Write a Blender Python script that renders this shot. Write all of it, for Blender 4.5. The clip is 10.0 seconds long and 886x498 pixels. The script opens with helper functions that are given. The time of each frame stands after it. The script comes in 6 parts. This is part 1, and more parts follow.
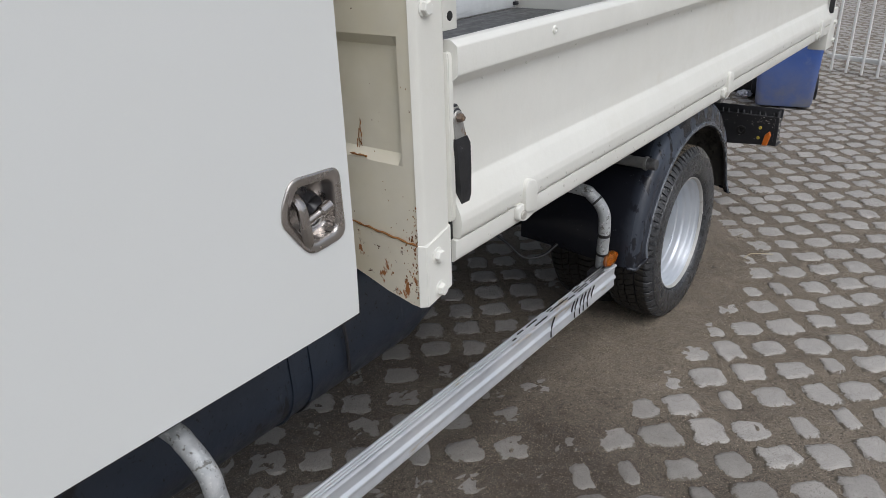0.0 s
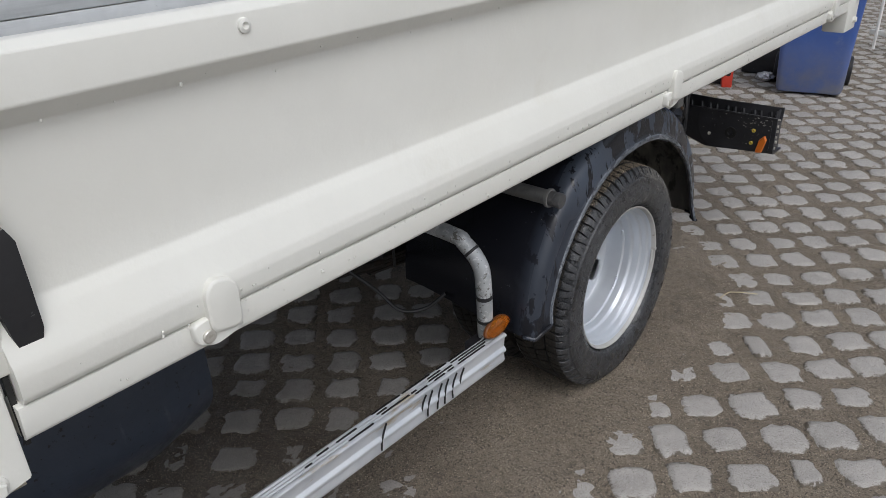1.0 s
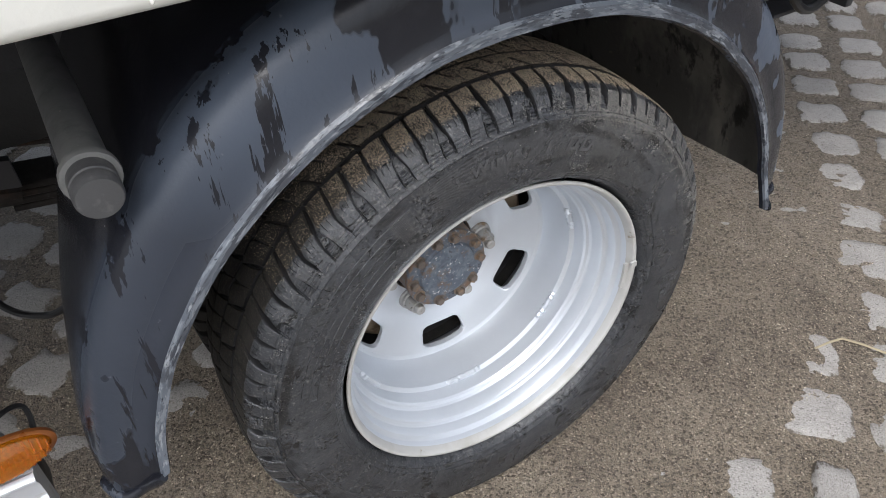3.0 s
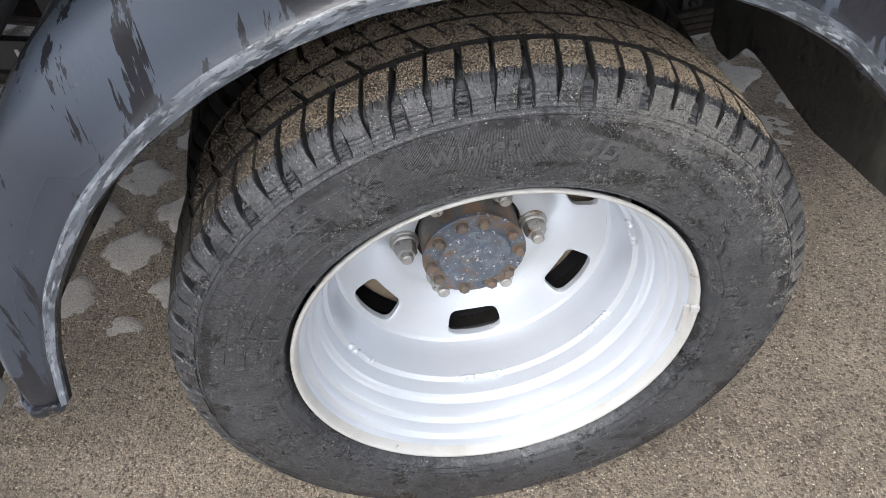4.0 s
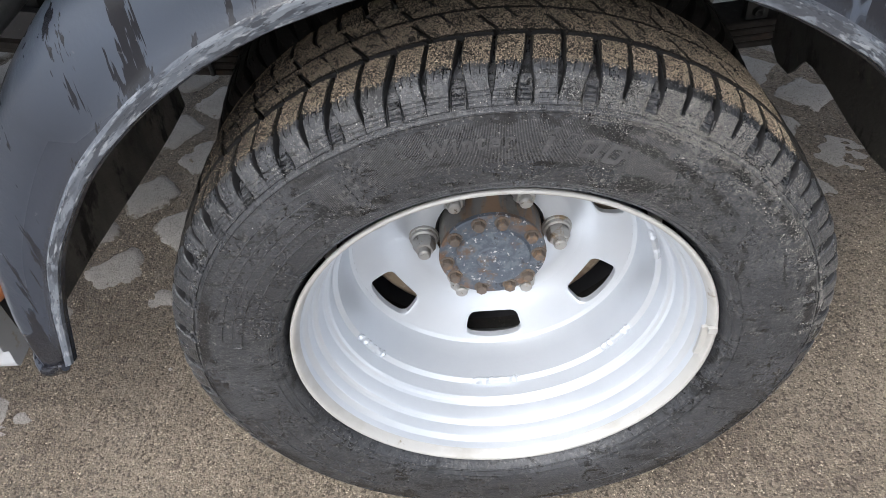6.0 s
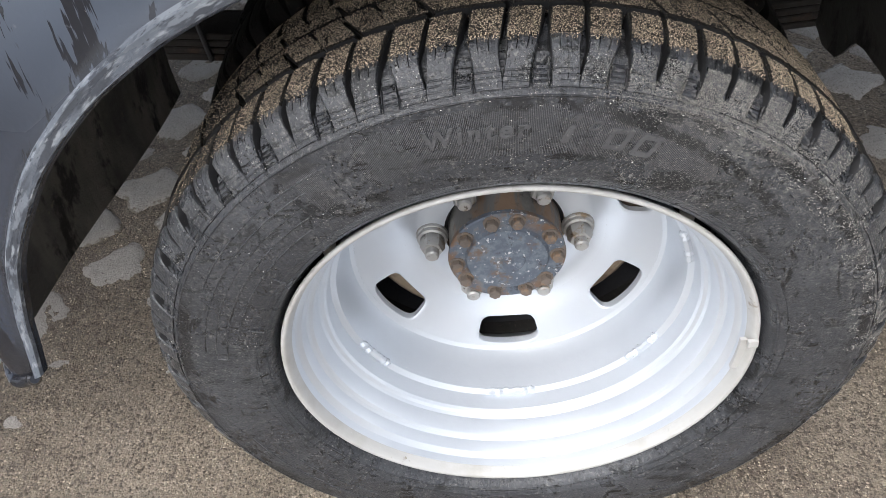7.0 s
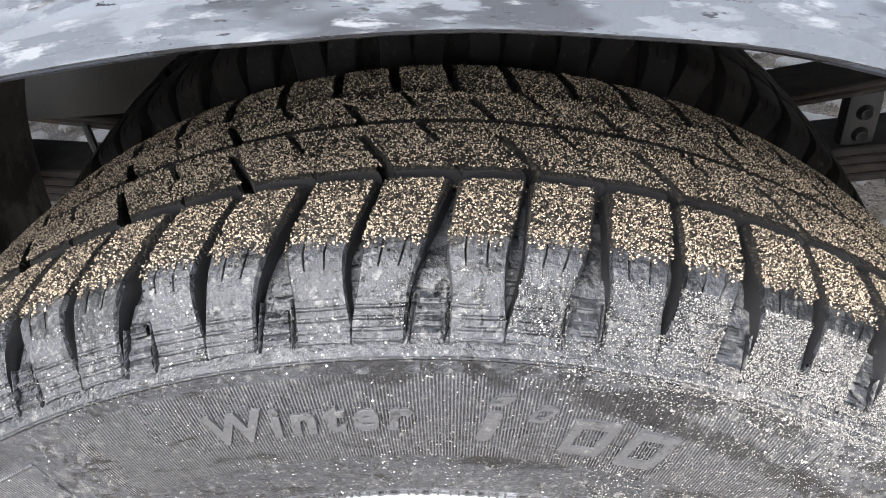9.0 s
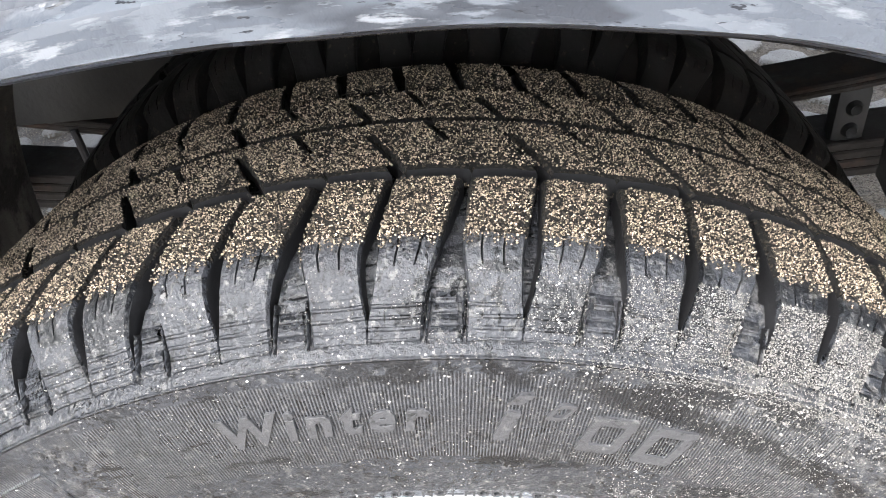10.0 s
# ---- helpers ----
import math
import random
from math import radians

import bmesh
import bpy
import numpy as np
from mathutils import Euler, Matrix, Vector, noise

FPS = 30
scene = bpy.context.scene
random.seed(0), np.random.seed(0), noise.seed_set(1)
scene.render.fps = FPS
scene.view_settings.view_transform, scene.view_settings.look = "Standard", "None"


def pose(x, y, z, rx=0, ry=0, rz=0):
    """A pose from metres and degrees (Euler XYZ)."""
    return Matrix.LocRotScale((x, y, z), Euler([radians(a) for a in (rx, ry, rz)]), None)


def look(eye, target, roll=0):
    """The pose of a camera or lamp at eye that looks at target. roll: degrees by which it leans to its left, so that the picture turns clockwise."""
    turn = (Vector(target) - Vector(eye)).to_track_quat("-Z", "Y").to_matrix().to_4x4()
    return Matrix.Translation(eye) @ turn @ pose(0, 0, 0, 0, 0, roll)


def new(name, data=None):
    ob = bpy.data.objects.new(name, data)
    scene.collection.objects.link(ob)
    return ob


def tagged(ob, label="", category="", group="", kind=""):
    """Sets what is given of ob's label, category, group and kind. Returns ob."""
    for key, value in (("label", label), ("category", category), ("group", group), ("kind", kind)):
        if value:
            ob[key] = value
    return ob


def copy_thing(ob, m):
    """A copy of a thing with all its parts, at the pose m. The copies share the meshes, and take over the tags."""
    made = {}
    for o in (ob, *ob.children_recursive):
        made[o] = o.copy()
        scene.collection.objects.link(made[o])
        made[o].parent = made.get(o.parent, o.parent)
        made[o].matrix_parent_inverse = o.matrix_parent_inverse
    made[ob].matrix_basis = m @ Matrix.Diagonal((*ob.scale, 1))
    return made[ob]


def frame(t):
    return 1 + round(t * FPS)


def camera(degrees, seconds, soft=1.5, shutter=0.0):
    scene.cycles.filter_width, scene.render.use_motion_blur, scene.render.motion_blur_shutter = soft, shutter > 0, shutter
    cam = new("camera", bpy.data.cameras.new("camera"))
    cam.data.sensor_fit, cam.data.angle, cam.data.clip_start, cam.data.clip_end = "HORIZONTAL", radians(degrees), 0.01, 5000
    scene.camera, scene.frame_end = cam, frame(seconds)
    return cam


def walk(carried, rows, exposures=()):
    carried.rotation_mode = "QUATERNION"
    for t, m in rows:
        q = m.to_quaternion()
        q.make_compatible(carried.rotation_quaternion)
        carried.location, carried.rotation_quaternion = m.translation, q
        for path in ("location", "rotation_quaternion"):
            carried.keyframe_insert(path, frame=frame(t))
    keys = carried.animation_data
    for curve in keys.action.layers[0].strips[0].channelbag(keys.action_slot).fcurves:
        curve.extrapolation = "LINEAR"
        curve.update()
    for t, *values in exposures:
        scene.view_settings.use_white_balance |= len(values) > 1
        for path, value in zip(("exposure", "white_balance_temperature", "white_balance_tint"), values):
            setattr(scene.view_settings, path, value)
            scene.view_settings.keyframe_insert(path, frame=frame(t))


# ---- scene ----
cam = camera(61.45, 10.0, soft=0.4)
PATH = [
    (0, 0.8949, -2.6774, 1.5022, 65.74, 1.77, 36.73),
    (0.5, 0.8830, -2.2390, 1.5158, 64.21, 1.86, 38.82),
    (1, 0.8892, -1.8032, 1.4279, 63.29, 1.73, 40.23),
    (1.5, 0.8171, -1.3395, 1.3688, 61.12, 1.57, 43.20),
    (2, 0.7345, -0.9356, 1.2810, 59.20, 1.63, 46.81),
    (2.5, 0.6514, -0.5998, 1.1701, 54.49, 1.80, 50.94),
    (2.7, 0.6056, -0.5069, 1.1123, 52.14, 1.43, 53.48),
    (3.8, 0.4880, -0.1390, 1.0012, 44.47, 3.90, 77.46),
    (4, 0.4935, -0.0985, 0.9886, 44.45, 3.57, 80.79),
    (4.5, 0.4987, -0.0561, 0.9744, 44.23, 3.40, 84.72),
    (5, 0.4978, -0.0459, 0.9711, 44.53, 3.68, 86.15),
    (6.5, 0.4919, -0.0232, 0.9667, 44.96, 4.99, 89.07),
    (7, 0.4344, -0.0181, 0.9212, 44.65, 5.43, 89.60),
    (7.5, 0.2748, 0.0145, 0.8531, 48.45, 5.43, 91.31),
    (8, 0.2088, 0.0366, 0.8120, 53.20, 5.51, 92.25),
    (8.5, 0.1971, 0.0443, 0.8101, 53.77, 5.50, 92.66),
    (9, 0.1991, 0.0493, 0.8120, 53.96, 5.55, 92.09),
    (9.5, 0.1993, 0.0446, 0.8109, 53.99, 5.53, 91.25),
    (10, 0.1984, 0.0396, 0.8111, 53.95, 5.62, 90.70),
]
walk(cam, [(t, pose(x, y, z, rx, ry, rz)) for t, x, y, z, rx, ry, rz in PATH],
     exposures=[(t, e, 6220 if t < 3 else 6310, 10) for t, e in ((0.0, -0.16), (1.0, -0.22), (1.5, -0.22), (2.0, -0.10), (2.5, 0.13), (2.7, 0.25), (3.8, 0.96), (4.5, 1.02), (6.5, 0.94), (7.0, 0.96), (7.5, 1.06), (8.0, 1.74), (8.5, 2.20), (10.0, 2.24))])


# ---- light ----
world = bpy.data.worlds.new("sky")
scene.world = world
world.use_nodes = True
_nt = world.node_tree
_sky = _nt.nodes.new("ShaderNodeTexSky")
_sky.sky_type = 'NISHITA'
_sky.sun_disc = False
_sky.sun_elevation, _sky.sun_rotation = radians(54), radians(115)
_sky.air_density, _sky.dust_density, _sky.ozone_density = 1.0, 4.0, 1.0
_hsv = _nt.nodes.new("ShaderNodeHueSaturation")
_hsv.inputs["Saturation"].default_value = 0.38
_nt.links.new(_sky.outputs[0], _hsv.inputs["Color"])
_nt.links.new(_hsv.outputs[0], _nt.nodes["Background"].inputs[0])
_nt.nodes["Background"].inputs[1].default_value = 0.15
sun = new("sun", bpy.data.lights.new("sun", "SUN"))
sun.data.energy, sun.data.angle, sun.data.color = 1.0, radians(40), (1.0, 0.995, 0.985)
sun.matrix_world = look((5.6, -3, 9.2), (0, 0, 0))


# ---- materials ----
def link(nt, a, b):
    nt.links.new(a, b)


def val(nt, op, a, b=None, clamp=False):
    n = nt.nodes.new("ShaderNodeMath")
    n.operation, n.use_clamp = op, clamp
    for i, v in enumerate((a, b)):
        if v is None:
            continue
        if isinstance(v, (int, float)):
            n.inputs[i].default_value = v
        else:
            link(nt, v, n.inputs[i])
    return n.outputs[0]


def grain(nt, vec, scale, detail=4.0, rough=0.6, stretch=None):
    if stretch:
        mp = nt.nodes.new("ShaderNodeVectorMath")
        mp.operation = 'MULTIPLY'
        link(nt, vec, mp.inputs[0])
        mp.inputs[1].default_value = stretch
        vec = mp.outputs[0]
    n = nt.nodes.new("ShaderNodeTexNoise")
    n.inputs["Scale"].default_value, n.inputs["Detail"].default_value, n.inputs["Roughness"].default_value = scale, detail, rough
    link(nt, vec, n.inputs["Vector"])
    return n.outputs["Fac"]


def cells(nt, vec, scale, out="Distance"):
    n = nt.nodes.new("ShaderNodeTexVoronoi")
    n.inputs["Scale"].default_value = scale
    link(nt, vec, n.inputs["Vector"])
    return n.outputs[out]


def span(nt, fac, lo, hi, a=0.0, b=1.0):
    n = nt.nodes.new("ShaderNodeMapRange")
    for k, v in zip(("From Min", "From Max", "To Min", "To Max"), (lo, hi, a, b)):
        n.inputs[k].default_value = v
    link(nt, fac, n.inputs["Value"])
    return n.outputs["Result"]


def blend(nt, fac, a, b, mode='MIX'):
    n = nt.nodes.new("ShaderNodeMix")
    n.data_type, n.blend_type = 'RGBA', mode
    for sock, v in ((n.inputs[0], fac), (n.inputs[6], a), (n.inputs[7], b)):
        if isinstance(v, tuple):
            sock.default_value = (*v, 1)
        elif isinstance(v, (int, float)):
            sock.default_value = v
        else:
            link(nt, v, sock)
    return n.outputs[2]


def surface(name, base, rough=0.5, metal=0.0, layers=(), bumps=(), rough_var=0.12, coat=0.0, own=0.0, extra=None, var=1.0):
    """layers: (scale, lo, hi, colour, stretch); bumps: (kind, scale, metres)."""
    m = bpy.data.materials.new(name)
    m.use_nodes = True
    nt = m.node_tree
    b = nt.nodes["Principled BSDF"]
    tc = nt.nodes.new("ShaderNodeTexCoord")
    info = nt.nodes.new("ShaderNodeObjectInfo")
    add = nt.nodes.new("ShaderNodeVectorMath")
    add.operation = 'ADD'
    link(nt, tc.outputs["Object"], add.inputs[0])
    off = nt.nodes.new("ShaderNodeVectorMath")
    off.operation = 'SCALE'
    off.inputs[0].default_value = (7.3, 3.1, 5.7)
    link(nt, info.outputs["Random"], off.inputs["Scale"])
    link(nt, off.outputs[0], add.inputs[1])
    vec = add.outputs[0]
    col = blend(nt, span(nt, grain(nt, vec, 9.0, 3), 0.3, 0.7), tuple(c * (1 - 0.07 * var) for c in base), tuple(min(1, c * (1 + 0.06 * var)) for c in base))
    if own:
        col = blend(nt, span(nt, info.outputs["Random"], 0, 1, 0, own), col, tuple(c * 0.55 for c in base))
    for scale, lo, hi, colour, *st in layers:
        if scale < 0:
            f = span(nt, cells(nt, vec, -scale), lo, hi)
        else:
            f = span(nt, grain(nt, vec, scale, 5, 0.65, st[0] if st else None), lo, hi)
        col = blend(nt, f, col, colour)
    link(nt, col, b.inputs["Base Color"])
    b.inputs["Metallic"].default_value = metal
    b.inputs["Coat Weight"].default_value = coat
    link(nt, span(nt, grain(nt, vec, 23.0, 4), 0.3, 0.7, max(0.03, rough - rough_var), min(1, rough + rough_var)), b.inputs["Roughness"])
    normal = None
    for kind, scale, depth in bumps:
        h = cells(nt, vec, scale) if kind == 'cell' else grain(nt, vec, scale, 4)
        bp = nt.nodes.new("ShaderNodeBump")
        bp.inputs["Strength"].default_value, bp.inputs["Distance"].default_value = 1.0, depth
        link(nt, h, bp.inputs["Height"])
        if normal:
            link(nt, normal, bp.inputs["Normal"])
        normal = bp.outputs[0]
    if extra:
        normal = extra(nt, tc.outputs["Object"], vec, b, col, normal)
    if normal:
        link(nt, normal, b.inputs["Normal"])
    return m


paint_ivory = surface("ivory_paint", (0.74, 0.735, 0.685), 0.38, layers=[
    (1.6, 0.45, 0.8, (0.70, 0.69, 0.63)), (6.0, 0.62, 0.85, (0.67, 0.65, 0.58)), (70.0, 0.74, 0.80, (0.80, 0.79, 0.74)),
    (34.0, 0.79, 0.83, (0.33, 0.27, 0.18))], bumps=[('noise', 160.0, 0.0003), ('noise', 5.0, 0.0025)], rough_var=0.1, var=0.3)
paint_head = surface("weathered_ivory_paint", (0.74, 0.70, 0.59), 0.42, layers=[
    (2.2, 0.45, 0.8, (0.68, 0.62, 0.45)), (26.0, 0.70, 0.74, (0.38, 0.25, 0.10)), (60.0, 0.735, 0.75, (0.12, 0.05, 0.02))],
    bumps=[('noise', 90.0, 0.0003)])
paint_foot = surface("rusting_ivory_paint", (0.72, 0.67, 0.55), 0.45, layers=[
    (2.2, 0.45, 0.8, (0.66, 0.58, 0.40)), (9.0, 0.54, 0.66, (0.50, 0.33, 0.13), (1, 1, 0.35)), (30.0, 0.60, 0.64, (0.30, 0.115, 0.03), (1, 1, 0.55)), (60.0, 0.63, 0.66, (0.10, 0.04, 0.018))],
    bumps=[('noise', 90.0, 0.0005)])
paint_cabinet = surface("cabinet_white", (0.69, 0.705, 0.695), 0.3, layers=[
    (0.7, 0.4, 0.8, (0.675, 0.685, 0.67)), (95.0, 0.80, 0.81, (0.2, 0.2, 0.2))], bumps=[('noise', 260.0, 0.00006)], rough_var=0.015, var=0.05)
rust = surface("rust", (0.27, 0.12, 0.035), 0.85, layers=[(60.0, 0.45, 0.7, (0.09, 0.03, 0.012)), (140.0, 0.6, 0.7, (0.42, 0.20, 0.07))], bumps=[('noise', 220.0, 0.0008)])
chrome = surface("stainless_steel", (0.50, 0.47, 0.45), 0.26, 1.0, layers=[(14.0, 0.5, 0.8, (0.42, 0.39, 0.36))], bumps=[('noise', 60.0, 0.0001)], rough_var=0.08)
black_steel = surface("black_steel", (0.023, 0.023, 0.026), 0.42, layers=[
    (8.0, 0.5, 0.75, (0.035, 0.035, 0.04)), (120.0, 0.70, 0.73, (0.30, 0.29, 0.27)), (45.0, 0.72, 0.76, (0.10, 0.05, 0.03))], bumps=[('noise', 140.0, 0.0006)])
tank_black = surface("tank_plastic", (0.022, 0.030, 0.046), 0.42, layers=[
    (5.0, 0.45, 0.8, (0.036, 0.046, 0.066)), (70.0, 0.62, 0.65, (0.005, 0.005, 0.007)), (7.0, 0.62, 0.64, (0.008, 0.009, 0.012), (1, 1, 0.25)), (30.0, 0.62, 0.8, (0.07, 0.078, 0.09), (1, 1, 0.2)), (110.0, 0.72, 0.74, (0.2, 0.2, 0.2))],
    bumps=[('noise', 60.0, 0.0008)])


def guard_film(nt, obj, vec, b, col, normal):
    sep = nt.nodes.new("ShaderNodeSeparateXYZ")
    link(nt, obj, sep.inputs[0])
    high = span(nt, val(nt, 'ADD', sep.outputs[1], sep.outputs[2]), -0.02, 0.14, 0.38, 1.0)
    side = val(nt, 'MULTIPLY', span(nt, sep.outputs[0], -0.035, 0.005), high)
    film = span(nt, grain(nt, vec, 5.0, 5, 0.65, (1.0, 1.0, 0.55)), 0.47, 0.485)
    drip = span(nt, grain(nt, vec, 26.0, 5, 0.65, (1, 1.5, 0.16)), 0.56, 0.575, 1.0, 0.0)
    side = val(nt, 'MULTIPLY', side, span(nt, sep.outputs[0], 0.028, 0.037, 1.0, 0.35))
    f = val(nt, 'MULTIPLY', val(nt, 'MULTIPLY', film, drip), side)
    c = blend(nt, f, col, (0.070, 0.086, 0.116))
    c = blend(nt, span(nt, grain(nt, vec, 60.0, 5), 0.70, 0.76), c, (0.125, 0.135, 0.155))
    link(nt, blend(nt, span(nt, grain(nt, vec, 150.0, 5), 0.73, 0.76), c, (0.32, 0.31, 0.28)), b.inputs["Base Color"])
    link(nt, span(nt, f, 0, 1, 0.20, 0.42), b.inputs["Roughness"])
    b.inputs["Specular IOR Level"].default_value = 0.42
    return normal


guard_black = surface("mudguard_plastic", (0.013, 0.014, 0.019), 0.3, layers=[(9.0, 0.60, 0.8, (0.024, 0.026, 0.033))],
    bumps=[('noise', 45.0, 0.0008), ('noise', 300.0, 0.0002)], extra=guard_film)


def dusty_foot(nt, obj, vec, b, col, normal):
    sep = nt.nodes.new("ShaderNodeSeparateXYZ")
    link(nt, obj, sep.inputs[0])
    f = val(nt, 'MULTIPLY', span(nt, sep.outputs[2], 0.42, 0.04), span(nt, grain(nt, vec, 6.0, 5), 0.35, 0.6, 0.35, 0.9))
    link(nt, blend(nt, f, col, (0.20, 0.205, 0.225)), b.inputs["Base Color"])
    return normal


def lip_sheen_streaks(nt, obj, vec, b, col, normal):
    sep = nt.nodes.new("ShaderNodeSeparateXYZ")
    link(nt, obj, sep.inputs[0])
    y, z = sep.outputs[1], sep.outputs[2]
    r = val(nt, 'SQRT', val(nt, 'ADD', val(nt, 'MULTIPLY', y, y), val(nt, 'MULTIPLY', z, z)))
    comb = nt.nodes.new("ShaderNodeCombineXYZ")
    link(nt, val(nt, 'MULTIPLY', val(nt, 'ARCTAN2', z, y), 0.43), comb.inputs[0])
    link(nt, val(nt, 'MULTIPLY', r, 4.5), comb.inputs[1])
    link(nt, val(nt, 'MULTIPLY', sep.outputs[0], 2.0), comb.inputs[2])
    u = comb.outputs[0]
    # scuff streaks, lightened so the wet sky sheen sits in their colour
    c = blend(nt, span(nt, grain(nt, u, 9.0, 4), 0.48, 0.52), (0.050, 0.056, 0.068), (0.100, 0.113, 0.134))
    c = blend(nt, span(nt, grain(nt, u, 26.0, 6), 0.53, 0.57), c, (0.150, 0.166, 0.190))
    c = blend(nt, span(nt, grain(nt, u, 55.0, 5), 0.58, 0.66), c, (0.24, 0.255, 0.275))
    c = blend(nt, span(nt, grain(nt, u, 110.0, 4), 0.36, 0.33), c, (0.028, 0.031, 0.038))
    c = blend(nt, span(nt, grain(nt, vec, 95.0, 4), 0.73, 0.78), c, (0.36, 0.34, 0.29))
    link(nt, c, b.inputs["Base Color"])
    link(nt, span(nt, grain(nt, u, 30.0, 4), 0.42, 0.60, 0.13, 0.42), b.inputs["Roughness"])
    return normal


guard_lip = surface("mudguard_edge", (0.11, 0.125, 0.15), 0.24, bumps=[('noise', 110.0, 0.0009), ('noise', 30.0, 0.0012)], extra=lip_sheen_streaks)
rubber_pad = surface("black_rubber", (0.016, 0.016, 0.018), 0.55, layers=[(80.0, 0.66, 0.72, (0.09, 0.09, 0.09))], bumps=[('noise', 200.0, 0.0003)])
silver = surface("silver_wheel_paint", (0.585, 0.615, 0.655), 0.36, 0.48, layers=[
    (5.0, 0.5, 0.9, (0.53, 0.565, 0.61)), (40.0, 0.74, 0.80, (0.50, 0.50, 0.49)), (210.0, 0.70, 0.74, (0.66, 0.67, 0.68))], bumps=[('noise', 160.0, 0.00015)], rough_var=0.04, var=0.35)
rim_edge = surface("dirty_rim_edge", (0.46, 0.455, 0.44), 0.45, 0.1, layers=[
    (16.0, 0.46, 0.70, (0.38, 0.365, 0.335)), (48.0, 0.66, 0.72, (0.24, 0.205, 0.16)), (110.0, 0.66, 0.74, (0.52, 0.52, 0.52))], bumps=[('noise', 130.0, 0.0004)])
def hub_rim_rust(nt, obj, vec, b, col, normal):
    sep = nt.nodes.new("ShaderNodeSeparateXYZ")
    link(nt, obj, sep.inputs[0])
    r = val(nt, 'SQRT', val(nt, 'ADD', val(nt, 'MULTIPLY', sep.outputs[1], sep.outputs[1]), val(nt, 'MULTIPLY', sep.outputs[2], sep.outputs[2])))
    worn = val(nt, 'MULTIPLY', span(nt, r, 0.044, 0.056), span(nt, grain(nt, vec, 45.0, 4), 0.47, 0.60))
    link(nt, blend(nt, worn, col, (0.14, 0.085, 0.052)), b.inputs["Base Color"])
    return normal


hub_blue = surface("worn_hub_paint", (0.080, 0.098, 0.125), 0.6, layers=[
    (90.0, 0.48, 0.60, (0.135, 0.155, 0.18)), (34.0, 0.56, 0.66, (0.125, 0.085, 0.058)), (60.0, 0.62, 0.66, (0.035, 0.038, 0.045)), (190.0, 0.61, 0.64, (0.50, 0.50, 0.50))], bumps=[('noise', 120.0, 0.0009)], extra=hub_rim_rust)
hub_rust = surface("rusty_bolt", (0.125, 0.100, 0.082), 0.75, layers=[
    (70.0, 0.52, 0.64, (0.20, 0.13, 0.08)), (130.0, 0.62, 0.7, (0.24, 0.22, 0.20))], bumps=[('noise', 200.0, 0.0008)])
drum_rust = surface("drum_rust", (0.30, 0.235, 0.165), 0.7, layers=[(30.0, 0.48, 0.62, (0.14, 0.09, 0.055)), (90.0, 0.6, 0.7, (0.42, 0.36, 0.28))], bumps=[('noise', 150.0, 0.0008)])
def radial(nt, obj):
    sep = nt.nodes.new("ShaderNodeSeparateXYZ")
    link(nt, obj, sep.inputs[0])
    y, z = sep.outputs[1], sep.outputs[2]
    r = val(nt, 'SQRT', val(nt, 'ADD', val(nt, 'MULTIPLY', y, y), val(nt, 'MULTIPLY', z, z)))
    return sep.outputs[0], r, val(nt, 'ARCTAN2', z, y)


def drum_drips(nt, obj, vec, b, col, normal):
    # rust running back from the bolt circle
    x, r, ang = radial(nt, obj)
    runs = span(nt, val(nt, 'ADD', grain(nt, vec, 42.0, 4, 0.6, (0.25, 1, 1)), val(nt, 'MULTIPLY', span(nt, x, -0.170, -0.128), 0.10)), 0.50, 0.60)
    link(nt, blend(nt, val(nt, 'MULTIPLY', runs, 0.75), col, (0.21, 0.12, 0.06)), b.inputs["Base Color"])
    return normal


hub_drum_grey = surface("weathered_hub_drum", (0.115, 0.110, 0.103), 0.6, layers=[(24.0, 0.5, 0.64, (0.175, 0.168, 0.155)), (80.0, 0.58, 0.68, (0.05, 0.045, 0.04))], bumps=[('noise', 150.0, 0.0008)], extra=drum_drips)
lamp_rim = surface("lamp_rim", (0.17, 0.055, 0.012), 0.35)
nut_steel = surface("wheel_nut_steel", (0.40, 0.39, 0.37), 0.46, 0.6, layers=[(60.0, 0.56, 0.70, (0.26, 0.19, 0.12)), (150.0, 0.62, 0.68, (0.12, 0.10, 0.08))], bumps=[('noise', 200.0, 0.0004)])
galv = surface("galvanised_tube", (0.44, 0.46, 0.47), 0.5, 0.25, layers=[
    (18.0, 0.46, 0.6, (0.56, 0.575, 0.58)), (95.0, 0.56, 0.62, (0.66, 0.67, 0.67)), (70.0, 0.58, 0.62, (0.19, 0.185, 0.17)), (52.0, 0.655, 0.67, (0.03, 0.03, 0.03))], bumps=[('noise', 90.0, 0.0004)])
grey_tube = surface("grey_painted_tube", (0.17, 0.17, 0.165), 0.5, layers=[(30.0, 0.5, 0.7, (0.11, 0.11, 0.11)), (110.0, 0.68, 0.72, (0.33, 0.3, 0.26))], bumps=[('noise', 90.0, 0.0004)])
worn_cap = surface("worn_cap", (0.062, 0.062, 0.064), 0.55, layers=[(45.0, 0.5, 0.68, (0.12, 0.12, 0.118)), (110.0, 0.68, 0.72, (0.25, 0.24, 0.22))], bumps=[('noise', 120.0, 0.0006)])
alu = surface("worn_aluminium", (0.60, 0.625, 0.66), 0.42, 0.45, layers=[
    (4.0, 0.45, 0.7, (0.70, 0.71, 0.72)), (24.0, 0.60, 0.68, (0.46, 0.40, 0.30), (1, 0.25, 1)), (60.0, 0.72, 0.74, (0.05, 0.05, 0.05))],
    bumps=[('noise', 70.0, 0.0003)])
